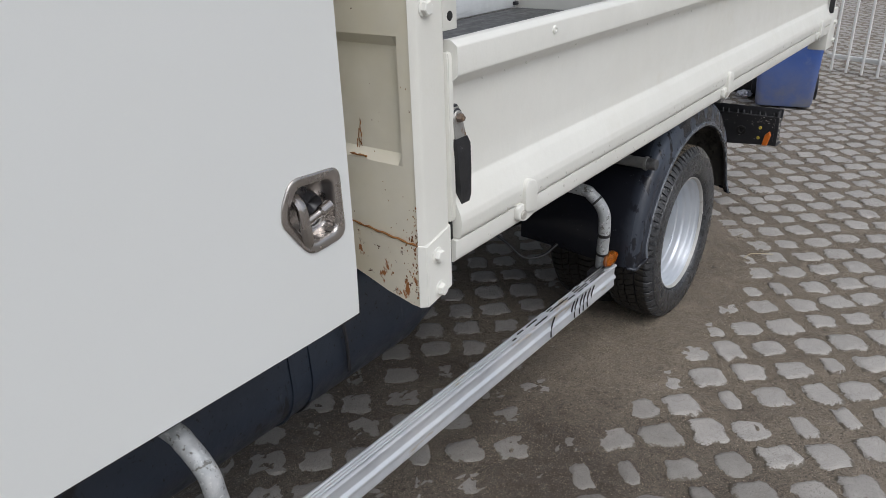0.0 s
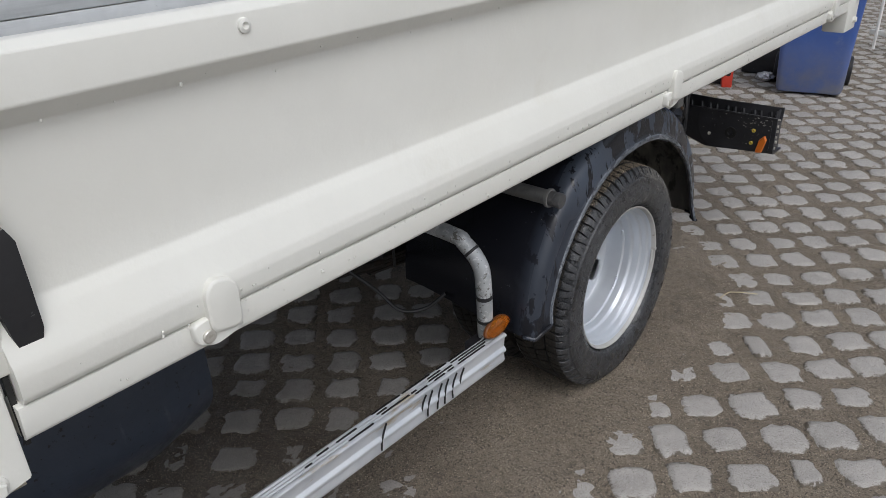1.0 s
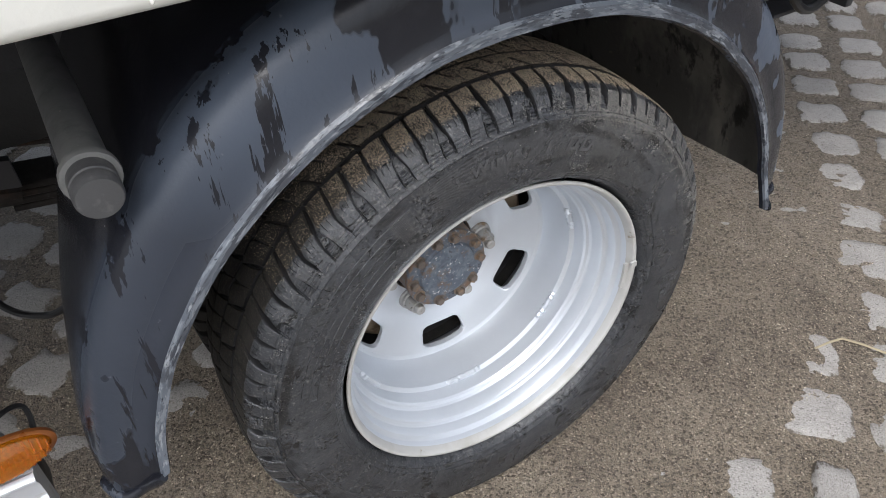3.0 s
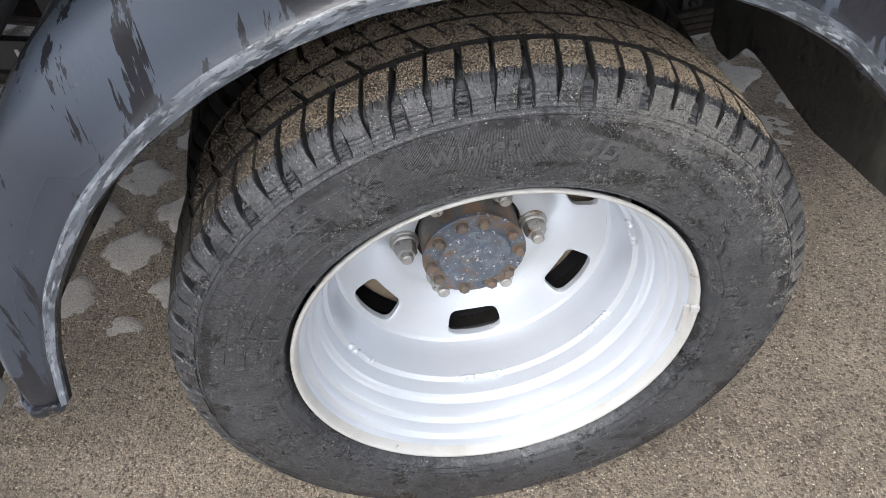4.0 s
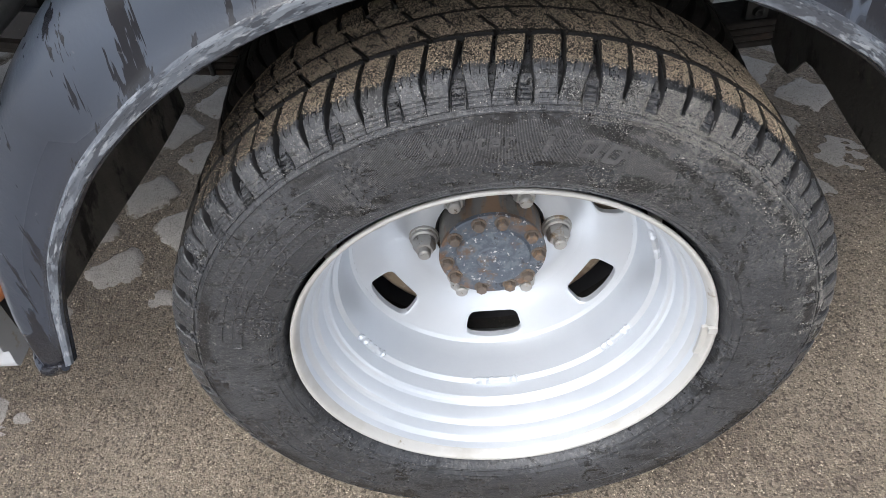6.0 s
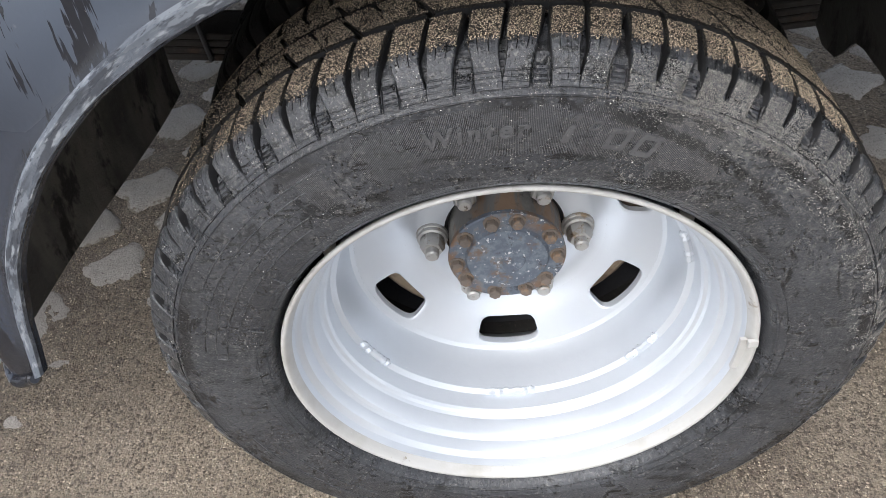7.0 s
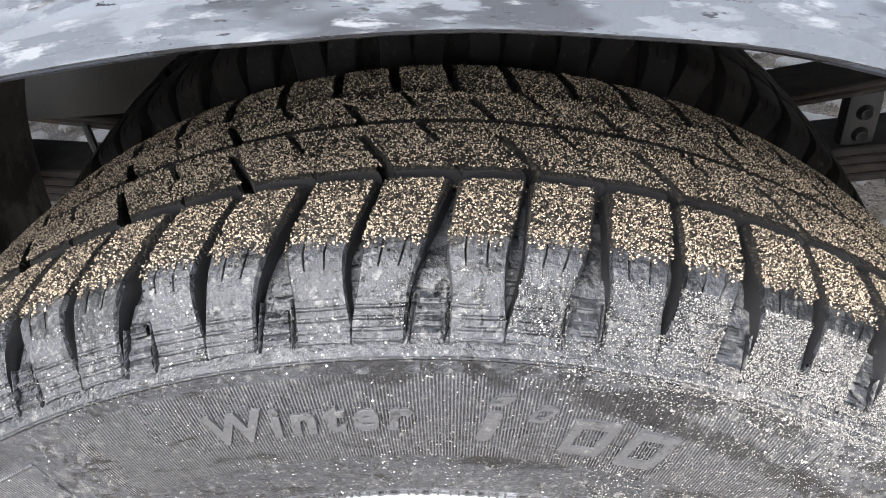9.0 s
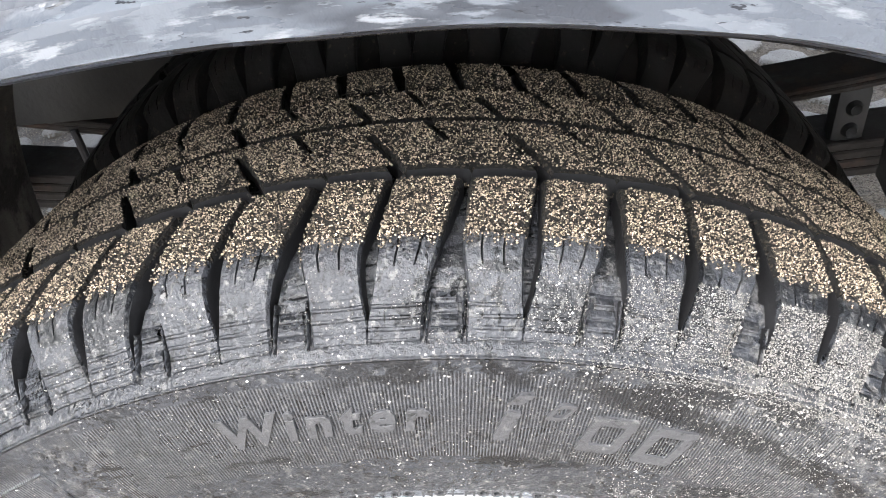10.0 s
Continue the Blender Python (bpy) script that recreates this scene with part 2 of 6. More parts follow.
# real grime, and the painted-in dark of gaps and holes
grime = surface("black_grime_and_gaps", (0.012, 0.012, 0.012), 0.6, bumps=[('noise', 160.0, 0.0006)])
zinc = surface("zinc_bolt", (0.62, 0.6, 0.55), 0.4, 0.6, layers=[(90.0, 0.5, 0.7, (0.45, 0.42, 0.35))])
brass_bolt = surface("yellow_zinc_bolt", (0.55, 0.42, 0.06), 0.4, 0.5, layers=[(90.0, 0.5, 0.7, (0.4, 0.3, 0.1))])
orange_mark = surface("orange_reflector", (0.62, 0.16, 0.02), 0.35, layers=[(60.0, 0.55, 0.7, (0.35, 0.09, 0.02))])
leaf_steel = surface("rusty_leaf_spring", (0.014, 0.011, 0.009), 0.85, layers=[(20.0, 0.54, 0.72, (0.045, 0.024, 0.014)), (60.0, 0.6, 0.7, (0.03, 0.028, 0.026))], bumps=[('noise', 120.0, 0.0008)])
deck_floor_mat = surface("dark_deck_board", (0.05, 0.05, 0.052), 0.6, layers=[
    (30.0, 0.45, 0.65, (0.10, 0.10, 0.10), (1, 0.12, 1)), (80.0, 0.6, 0.7, (0.18, 0.18, 0.175), (1, 0.2, 1))], bumps=[('noise', 60.0, 0.001)])
board_grey = surface("painted_boards", (0.60, 0.62, 0.63), 0.6, layers=[(40.0, 0.5, 0.7, (0.50, 0.52, 0.53), (1, 0.06, 1)), (25.0, 0.68, 0.74, (0.35, 0.36, 0.36))], bumps=[('noise', 80.0, 0.0006)])
bin_blue = surface("blue_bin_plastic", (0.045, 0.115, 0.42), 0.5, layers=[(1.6, 0.42, 0.62, (0.075, 0.125, 0.33)), (5.0, 0.45, 0.75, (0.07, 0.14, 0.42)), (14.0, 0.6, 0.8, (0.13, 0.18, 0.36))], bumps=[('noise', 70.0, 0.0006)], extra=dusty_foot)
fence_white = surface("white_fence_paint", (0.78, 0.78, 0.76), 0.4, layers=[(30.0, 0.6, 0.75, (0.62, 0.61, 0.57))])
wall_grey = surface("ribbed_sheet_paint", (0.36, 0.37, 0.37), 0.55, layers=[(4.0, 0.5, 0.75, (0.28, 0.285, 0.28)), (40.0, 0.64, 0.72, (0.22, 0.2, 0.17))])
red_plastic = surface("red_plastic", (0.55, 0.045, 0.025), 0.45, layers=[(30.0, 0.55, 0.7, (0.42, 0.05, 0.03))])
droplet_mat = surface("wet_paint_drop", (0.72, 0.71, 0.66), 0.06, var=0.2)
cable_black = surface("black_cable", (0.012, 0.012, 0.013), 0.4)
sticker = surface("grey_print", (0.42, 0.42, 0.42), 0.5)
paper_mat = surface("crumpled_foil", (0.6, 0.6, 0.62), 0.3, 0.5, bumps=[('noise', 60.0, 0.004)])
straw_mat = surface("dry_straw", (0.42, 0.36, 0.24), 0.7)

def damp_and_shade_patch(nt, obj):
    """Wet stretch along the truck's flank, plus shade painted on the ground under the truck."""
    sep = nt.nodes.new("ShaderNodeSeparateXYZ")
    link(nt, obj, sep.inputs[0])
    # starts further back under the truck, to paint in its shade
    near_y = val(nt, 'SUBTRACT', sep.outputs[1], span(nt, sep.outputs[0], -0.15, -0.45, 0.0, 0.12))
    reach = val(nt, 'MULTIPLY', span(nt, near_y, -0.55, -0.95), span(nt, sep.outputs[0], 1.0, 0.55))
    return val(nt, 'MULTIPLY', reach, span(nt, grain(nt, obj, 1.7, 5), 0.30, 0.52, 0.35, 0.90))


def silted_edge(nt, vec, b, col):
    at = nt.nodes.new("ShaderNodeAttribute")
    at.attribute_name = "edge"
    e = val(nt, 'ADD', at.outputs["Fac"], span(nt, grain(nt, vec, 26.0, 5, 0.7), 0.25, 0.75, -0.22, 0.22))
    e = val(nt, 'ADD', e, span(nt, grain(nt, vec, 150.0, 4, 0.7), 0.25, 0.75, -0.12, 0.12))
    c = blend(nt, span(nt, e, 0.80, 0.87), col, (0.125, 0.104, 0.080))
    link(nt, c, b.inputs["Base Color"])


def stone_single(nt, obj, vec, b, col, normal):
    silted_edge(nt, vec, b, col)
    return normal


def stone_island(nt, obj, vec, b, col, normal):
    geo = nt.nodes.new("ShaderNodeNewGeometry")
    c = blend(nt, span(nt, geo.outputs["Random Per Island"], 0, 1, 0, 0.28), col, (0.17, 0.157, 0.144))
    # joined setts take the damp and the painted under-truck shade too
    silted_edge(nt, vec, b, blend(nt, val(nt, 'MULTIPLY', damp_and_shade_patch(nt, obj), 0.65), c, (0.105, 0.092, 0.080)))
    return normal


def sett_stone(name, own, extra):
    return surface(name, (0.425, 0.402, 0.373), 0.62, layers=[
        (16.0, 0.45, 0.75, (0.33, 0.31, 0.286)), (75.0, 0.58, 0.72, (0.50, 0.475, 0.44)), (230.0, 0.57, 0.66, (0.20, 0.185, 0.17)), (420.0, 0.55, 0.64, (0.54, 0.51, 0.475)), (300.0, 0.44, 0.36, (0.16, 0.148, 0.135)),
        (9.0, 0.62, 0.78, (0.25, 0.225, 0.198))], bumps=[('noise', 60.0, 0.003), ('noise', 320.0, 0.0022)], own=own, extra=extra)


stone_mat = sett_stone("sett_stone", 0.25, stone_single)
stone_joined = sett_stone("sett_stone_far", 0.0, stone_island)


def dirt_grains(nt, obj, vec, b, col, normal):
    c = blend(nt, damp_and_shade_patch(nt, obj), col, (0.060, 0.046, 0.036))
    for scale, lift, depth in ((620.0, 0.55, 0.0013), (250.0, 0.80, 0.0022)):
        vo = nt.nodes.new("ShaderNodeTexVoronoi")
        vo.inputs["Scale"].default_value = scale
        link(nt, vec, vo.inputs["Vector"])
        sep = nt.nodes.new("ShaderNodeSeparateColor")
        link(nt, vo.outputs["Color"], sep.inputs[0])
        body = span(nt, vo.outputs["Distance"], 0.55, 0.25)
        c = blend(nt, val(nt, 'MULTIPLY', span(nt, sep.outputs[0], lift, 1.0), body), c, (0.46, 0.385, 0.285))
        c = blend(nt, span(nt, sep.outputs[1], 0.32, 0.0, 0.0, 0.8), c, (0.038, 0.029, 0.020))
        bp = nt.nodes.new("ShaderNodeBump")
        bp.inputs["Strength"].default_value, bp.inputs["Distance"].default_value = 1.0, depth
        link(nt, val(nt, 'MULTIPLY', sep.outputs[2], span(nt, vo.outputs["Distance"], 0.6, 0.0)), bp.inputs["Height"])
        link(nt, normal, bp.inputs["Normal"])
        normal = bp.outputs[0]
    link(nt, c, b.inputs["Base Color"])
    return normal


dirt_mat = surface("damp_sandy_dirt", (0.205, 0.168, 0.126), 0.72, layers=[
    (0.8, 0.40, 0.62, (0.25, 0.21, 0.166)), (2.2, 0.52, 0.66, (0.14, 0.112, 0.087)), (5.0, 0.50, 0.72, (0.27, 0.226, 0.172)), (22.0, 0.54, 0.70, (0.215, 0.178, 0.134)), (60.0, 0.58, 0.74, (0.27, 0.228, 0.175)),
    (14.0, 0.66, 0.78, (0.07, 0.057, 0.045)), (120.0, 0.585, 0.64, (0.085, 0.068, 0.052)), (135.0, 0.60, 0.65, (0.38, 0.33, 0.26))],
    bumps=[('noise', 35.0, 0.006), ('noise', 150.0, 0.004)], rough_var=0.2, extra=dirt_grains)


def window(nt, v, lo, hi, soft):
    return val(nt, 'MULTIPLY', span(nt, v, lo - soft, lo + soft), span(nt, v, hi - soft, hi + soft, 1, 0))


def sidewall_detail(nt, obj, vec, b, col, normal):
    x, r, ang = radial(nt, obj)
    band = val(nt, 'MULTIPLY', window(nt, r, 0.2640, 0.3035, 0.0004), val(nt, 'ADD', window(nt, ang, 1.02, 1.950, 0.0015), window(nt, ang, 2.045, 2.12, 0.0015), True))
    comb = span(nt, val(nt, 'SINE', val(nt, 'MULTIPLY', ang, 1540.0)), -0.6, 0.6)
    rings = val(nt, 'MULTIPLY', window(nt, r, 0.3135, 0.3255, 0.001), span(nt, val(nt, 'SINE', val(nt, 'MULTIPLY', r, 2 * math.pi / 0.0031)), 0.2, 0.95))
    rings = val(nt, 'MULTIPLY', rings, span(nt, grain(nt, vec, 55.0, 3), 0.36, 0.52))
    lines = val(nt, 'ADD', window(nt, r, 0.3086, 0.3098, 0.0003), val(nt, 'ADD', window(nt, r, 0.2405, 0.2412, 0.0003), window(nt, r, 0.2325, 0.2345, 0.0004)))
    bulk = val(nt, 'ADD', val(nt, 'MULTIPLY', band, val(nt, 'MULTIPLY', comb, 0.15)), val(nt, 'ADD', val(nt, 'MULTIPLY', rings, 0.55), lines))
    bp = nt.nodes.new("ShaderNodeBump")
    bp.inputs["Strength"].default_value, bp.inputs["Distance"].default_value = 1.0, 0.0009
    link(nt, bulk, bp.inputs["Height"])
    link(nt, normal, bp.inputs["Normal"])
    # groove shade of the comb, painted over its bump
    dark = val(nt, 'MULTIPLY', band, span(nt, comb, 0, 1, 0.66, 0.0))
    # damp stains: flakes inside the shoulder line, a wave below it, runs elsewhere
    flake = val(nt, 'MULTIPLY', window(nt, r, 0.2985, 0.3085, 0.0015), span(nt, grain(nt, vec, 62.0, 5, 0.7, (1, 0.6, 1.0)), 0.46, 0.49))
    flake = val(nt, 'MULTIPLY', flake, span(nt, grain(nt, vec, 9.0, 3), 0.40, 0.52))
    wave = val(nt, 'ADD', r, val(nt, 'MULTIPLY', ang, -0.045))
    run = val(nt, 'MULTIPLY', window(nt, wave, 0.2335, 0.2425, 0.001), span(nt, grain(nt, vec, 48.0, 5, 0.7), 0.44, 0.48))
    run = val(nt, 'MULTIPLY', run, window(nt, ang, 0.75, 1.36, 0.06))
    damp = val(nt, 'ADD', flake, run, True)
    # short wet smears along the turn of the wheel
    polar = nt.nodes.new("ShaderNodeCombineXYZ")
    link(nt, val(nt, 'ADD', val(nt, 'MULTIPLY', ang, 0.28), val(nt, 'MULTIPLY', r, 0.5)), polar.inputs[0])
    link(nt, val(nt, 'ADD', r, val(nt, 'MULTIPLY', ang, -0.05)), polar.inputs[1])
    smear = val(nt, 'MULTIPLY', span(nt, grain(nt, polar.outputs[0], 70.0, 5, 0.65, (0.38, 1.7, 1)), 0.60, 0.615), span(nt, grain(nt, vec, 11.0, 2), 0.45, 0.52))
    damp = val(nt, 'ADD', damp, smear, True)
    dusty = val(nt, 'MULTIPLY', span(nt, cells(nt, vec, 330.0), 0.17, 0.11), span(nt, grain(nt, vec, 9.0, 4), 0.50, 0.66, 0.10, 1.0))
    side = val(nt, 'MULTIPLY', window(nt, ang, 0.25, 1.22, 0.16), span(nt, r, 0.275, 0.312))
    chalk = val(nt, 'MULTIPLY', span(nt, grain(nt, vec, 190.0, 4), 0.52, 0.60), val(nt, 'ADD', span(nt, grain(nt, vec, 6.5, 4), 0.58, 0.74, 0.0, 0.6), val(nt, 'MULTIPLY', side, 0.9), True))
    c = blend(nt, dark, col, (0.010, 0.010, 0.011))
    # painted highlight on the comb ridge tops
    c = blend(nt, val(nt, 'MULTIPLY', band, span(nt, comb, 0.4, 1.0, 0.0, 0.42)), c, (0.150, 0.150, 0.155))
    c = blend(nt, val(nt, 'MULTIPLY', chalk, 0.50), c, (0.25, 0.242, 0.23))
    c = blend(nt, val(nt, 'MULTIPLY', damp, 0.9), c, (0.009, 0.009, 0.010))
    c = blend(nt, dusty, c, (0.38, 0.36, 0.33))
    link(nt, c, b.inputs["Base Color"])
    return bp.outputs[0]


rubber = surface("tyre_rubber", (0.035, 0.037, 0.042), 0.30, layers=[
    (6.0, 0.5, 0.72, (0.062, 0.065, 0.072)), (13.0, 0.60, 0.61, (0.011, 0.012, 0.014), (1, 0.8, 1.9)), (46.0, 0.605, 0.615, (0.009, 0.010, 0.011), (1, 0.7, 2.6)), (55.0, 0.63, 0.64, (0.008, 0.009, 0.010), (1, 2.4, 0.7)),
    (300.0, 0.56, 0.64, (0.105, 0.104, 0.101)), (340.0, 0.45, 0.37, (0.013, 0.013, 0.014)), (120.0, 0.66, 0.70, (0.18, 0.176, 0.168)), (95.0, 0.70, 0.72, (0.010, 0.010, 0.010), (1, 1, 0.3))],
    bumps=[('noise', 130.0, 0.0006), ('noise', 460.0, 0.0011)], rough_var=0.16, extra=sidewall_detail)


def grit_detail(nt, obj, vec, b, col, normal):
    c1 = nt.nodes.new("ShaderNodeTexVoronoi")
    c1.inputs["Scale"].default_value = 640.0
    link(nt, vec, c1.inputs["Vector"])
    sep = nt.nodes.new("ShaderNodeSeparateColor")
    link(nt, c1.outputs["Color"], sep.inputs[0])
    patch = span(nt, grain(nt, vec, 45.0, 4), 0.36, 0.62)
    keep = val(nt, 'MULTIPLY', span(nt, sep.outputs[0], 0.22, 0.28), span(nt, c1.outputs["Distance"], 0.55, 0.42))
    keep = val(nt, 'MULTIPLY', keep, span(nt, patch, 0.0, 1.0, 0.45, 1.0))
    tan = blend(nt, sep.outputs[1], (0.012, 0.010, 0.007), (0.075, 0.060, 0.041))
    link(nt, blend(nt, keep, (0.009, 0.008, 0.007), tan), b.inputs["Base Color"])
    bp = nt.nodes.new("ShaderNodeBump")
    bp.inputs["Strength"].default_value, bp.inputs["Distance"].default_value = 1.0, 0.0011
    link(nt, val(nt, 'MULTIPLY', keep, span(nt, c1.outputs["Distance"], 0.5, 0.0)), bp.inputs["Height"])
    link(nt, normal, bp.inputs["Normal"])
    return bp.outputs[0]


grit = surface("sand_on_tread", (0.05, 0.045, 0.04), 0.85, bumps=[('noise', 220.0, 0.0008)], extra=grit_detail)
groove_black = surface("groove_rubber", (0.014, 0.014, 0.015), 0.5, layers=[(160.0, 0.66, 0.74, (0.10, 0.09, 0.075))], bumps=[('noise', 150.0, 0.0004)])


def islands(low, high, power=1.0):
    def extra(nt, obj, vec, b, col, normal):
        geo = nt.nodes.new("ShaderNodeNewGeometry")
        c = blend(nt, val(nt, 'POWER', geo.outputs["Random Per Island"], power), low, high)
        link(nt, c, b.inputs["Base Color"])
        return normal
    return extra


sand = surface("sand_grain", (0.3, 0.24, 0.15), 0.8, bumps=[('noise', 900.0, 0.0002)], extra=islands((0.012, 0.009, 0.006), (0.70, 0.570, 0.415), 2.1))
dry_grit = surface("dried_grit", (0.3, 0.29, 0.27), 0.8, bumps=[('noise', 900.0, 0.0002)], extra=islands((0.05, 0.048, 0.044), (0.32, 0.305, 0.28)))
# dark crumbs to pale grains; the pale ones paint in water-bead glints
glint_grit = surface("glint_grit", (0.5, 0.48, 0.45), 0.5, bumps=[('noise', 900.0, 0.0002)], extra=islands((0.012, 0.012, 0.012), (0.75, 0.73, 0.69), 0.7))
loose_grit = surface("loose_grit", (0.3, 0.25, 0.18), 0.75, bumps=[('noise', 600.0, 0.0003)], extra=islands((0.045, 0.036, 0.027), (0.58, 0.50, 0.38)))
# mud and grit over a base blackened past real rubber for recess shade
mud_and_shade_rubber = surface("mud_and_shade_rubber", (0.008, 0.007, 0.006), 0.8, layers=[(20.0, 0.5, 0.7, (0.017, 0.0135, 0.010)), (200.0, 0.60, 0.70, (0.05, 0.04, 0.028))], bumps=[('noise', 150.0, 0.001)])
guard_inside = surface("muddy_plastic", (0.075, 0.071, 0.065), 0.5, layers=[
    (7.0, 0.50, 0.64, (0.19, 0.175, 0.15), (1, 1, 0.35)), (26.0, 0.55, 0.62, (0.020, 0.018, 0.016), (1, 1, 0.4)), (60.0, 0.64, 0.70, (0.17, 0.145, 0.11))], bumps=[('noise', 60.0, 0.0015), ('noise', 260.0, 0.0006)])

amber = bpy.data.materials.new("amber_lens")
amber.use_nodes = True
_b = amber.node_tree.nodes["Principled BSDF"]
_b.inputs["Base Color"].default_value = (0.80, 0.25, 0.008, 1)
_b.inputs["Roughness"].default_value = 0.12
_b.inputs["Transmission Weight"].default_value = 0.75


# ---- mesh helpers ----
def part(name, bm, material, parent=None, label="", at=None, smooth=True, sharp=32):
    """One bmesh as one mesh object under parent."""
    bmesh.ops.recalc_face_normals(bm, faces=bm.faces)
    me = bpy.data.meshes.new(name)
    if smooth:
        lim = radians(sharp)
        for f in bm.faces:
            f.smooth = True
        for e in bm.edges:
            if len(e.link_faces) == 2 and e.calc_face_angle(0) > lim:
                e.smooth = False
    bm.to_mesh(me)
    bm.free()
    for mm in (material if isinstance(material, (list, tuple)) else [material]):
        me.materials.append(mm)
    ob = new(name, me)
    if at is not None:
        ob.matrix_basis = at
    if parent:
        ob.parent = parent
    if label:
        ob["label"] = label
    return ob


def again(ob, at):
    """The same part once more, sharing its mesh and its sub-parts."""
    return copy_thing(ob, at)


def rounded(lo, hi, bevel=0.003, seg=2, bm=None):
    bm = bm or bmesh.new()
    r = bmesh.ops.create_cube(bm, size=1)
    for v in r["verts"]:
        v.co = Vector([l + (h - l) * (c + 0.5) for l, h, c in zip(lo, hi, v.co)])
    if bevel:
        es = list({e for v in r["verts"] for e in v.link_edges})
        bmesh.ops.bevel(bm, geom=es, offset=bevel, segments=seg, profile=0.5, affect='EDGES')
    return bm


def lathe(profile, n=96, a0=0.0, a1=360.0, bm=None, scale=None):
    """Turns (x, r) points about the x axis."""
    bm = bm or bmesh.new()
    full = abs(a1 - a0) >= 360
    rings = []
    for k in range(n if full else n + 1):
        a = radians(a0 + (a1 - a0) * k / n)
        rings.append([bm.verts.new((x, r * math.cos(a), r * math.sin(a))) for x, r in profile])
    for k in range(n):
        p, q = rings[k], rings[(k + 1) % len(rings)]
        for i in range(len(profile) - 1):
            bm.faces.new((p[i], p[i + 1], q[i + 1], q[i]))
    return bm


def sweep(points, radius, n=12, bm=None, caps=True):
    bm = bm or bmesh.new()
    pts = [Vector(p) for p in points]
    up, rings = None, []
    for i, p in enumerate(pts):
        t = (pts[min(i + 1, len(pts) - 1)] - pts[max(i - 1, 0)]).normalized()
        if up is None:
            up = t.orthogonal().normalized()
        up = (up - t * up.dot(t)).normalized()
        side = t.cross(up)
        r = radius[i] if isinstance(radius, (list, tuple)) else radius
        rings.append([bm.verts.new(p + r * (math.cos(2 * math.pi * k / n) * up + math.sin(2 * math.pi * k / n) * side)) for k in range(n)])
    for a, b in zip(rings, rings[1:]):
        for k in range(n):
            bm.faces.new((a[k], a[(k + 1) % n], b[(k + 1) % n], b[k]))
    if caps:
        bm.faces.new(rings[0][::-1])
        bm.faces.new(rings[-1])
    return bm


def curve_points(ctrl, n=8):
    """A smooth line through the points."""
    c = [Vector(p) for p in ctrl]
    c = [2 * c[0] - c[1]] + c + [2 * c[-1] - c[-2]]
    out = []
    for i in range(1, len(c) - 2):
        for k in range(n):
            t = k / n
            out.append(0.5 * (2 * c[i] + (c[i + 1] - c[i - 1]) * t + (2 * c[i - 1] - 5 * c[i] + 4 * c[i + 1] - c[i + 2]) * t * t + (3 * c[i] - c[i - 1] - 3 * c[i + 1] + c[i + 2]) * t ** 3))
    return out + [c[-2]]


def extruded(profile, y0, y1, bm=None, steps=1, wobble=0.0):
    """A closed (x, z) outline drawn along y."""
    bm = bm or bmesh.new()
    rings = []
    for k in range(steps + 1):
        y = y0 + (y1 - y0) * k / steps
        d = wobble * noise.noise((y * 2.1, 3.3, 0)) if wobble else 0
        rings.append([bm.verts.new((x + d, y, z)) for x, z in profile])
    m = len(profile)
    for a, b in zip(rings, rings[1:]):
        for i in range(m):
            bm.faces.new((a[i], a[(i + 1) % m], b[(i + 1) % m], b[i]))
    bm.faces.new(rings[0])
    bm.faces.new(rings[-1][::-1])
    return bm


def smooth_line(pts, r, seg=4):
    """Rounds the corners of a closed outline."""
    out, m = [], len(pts)
    for i in range(m):
        p, c, q = Vector(pts[i - 1]), Vector(pts[i]), Vector(pts[(i + 1) % m])
        a, b = (p - c), (q - c)
        d = min(r, a.length * 0.45, b.length * 0.45)
        s, e = c + a.normalized() * d, c + b.normalized() * d
        for k in range(seg + 1):
            t = k / seg
            out.append(tuple((1 - t) ** 2 * s + 2 * t * (1 - t) * c + t * t * e))
    return out


def hexbolt(r, h, washer=0.0, bm=None, stud=0.0):
    """A hex head along +x, base at x = 0."""
    bm = bm or bmesh.new()
    x0 = 0.0
    if washer:
        lathe([(0, 0.0001), (0, washer), (h * 0.16, washer * 0.97), (h * 0.22, washer * 0.85), (h * 0.22, 0.0001)], 20, bm=bm)
        x0 = h * 0.2
    lathe([(x0, 0.0001), (x0, r), (x0 + h * 0.8, r), (x0 + h, r * 0.82), (x0 + h, 0.0001)], 6, bm=bm)
    if stud:
        lathe([(x0 + h, r * 0.55), (x0 + h + stud * 0.8, r * 0.55), (x0 + h + stud, r * 0.42), (x0 + h + stud, 0.0001)], 14, bm=bm)
    return bm


def plate_with_hole(outer, inner, x, depth, bm=None):
    """Front face in the plane x between two closed (y, z) outlines of one length, with walls going back by depth."""
    bm = bm or bmesh.new()
    o = [bm.verts.new((x, *p)) for p in outer]
    i = [bm.verts.new((x, *p)) for p in inner]
    ob_ = [bm.verts.new((x - depth, *p)) for p in outer]
    ib = [bm.verts.new((x - depth, *p)) for p in inner]
    n = len(outer)
    for k in range(n):
        j = (k + 1) % n
        bm.faces.new((o[k], o[j], i[j], i[k]))
        bm.faces.new((o[j], o[k], ob_[k], ob_[j]))
        bm.faces.new((i[k], i[j], ib[j], ib[k]))
    return bm


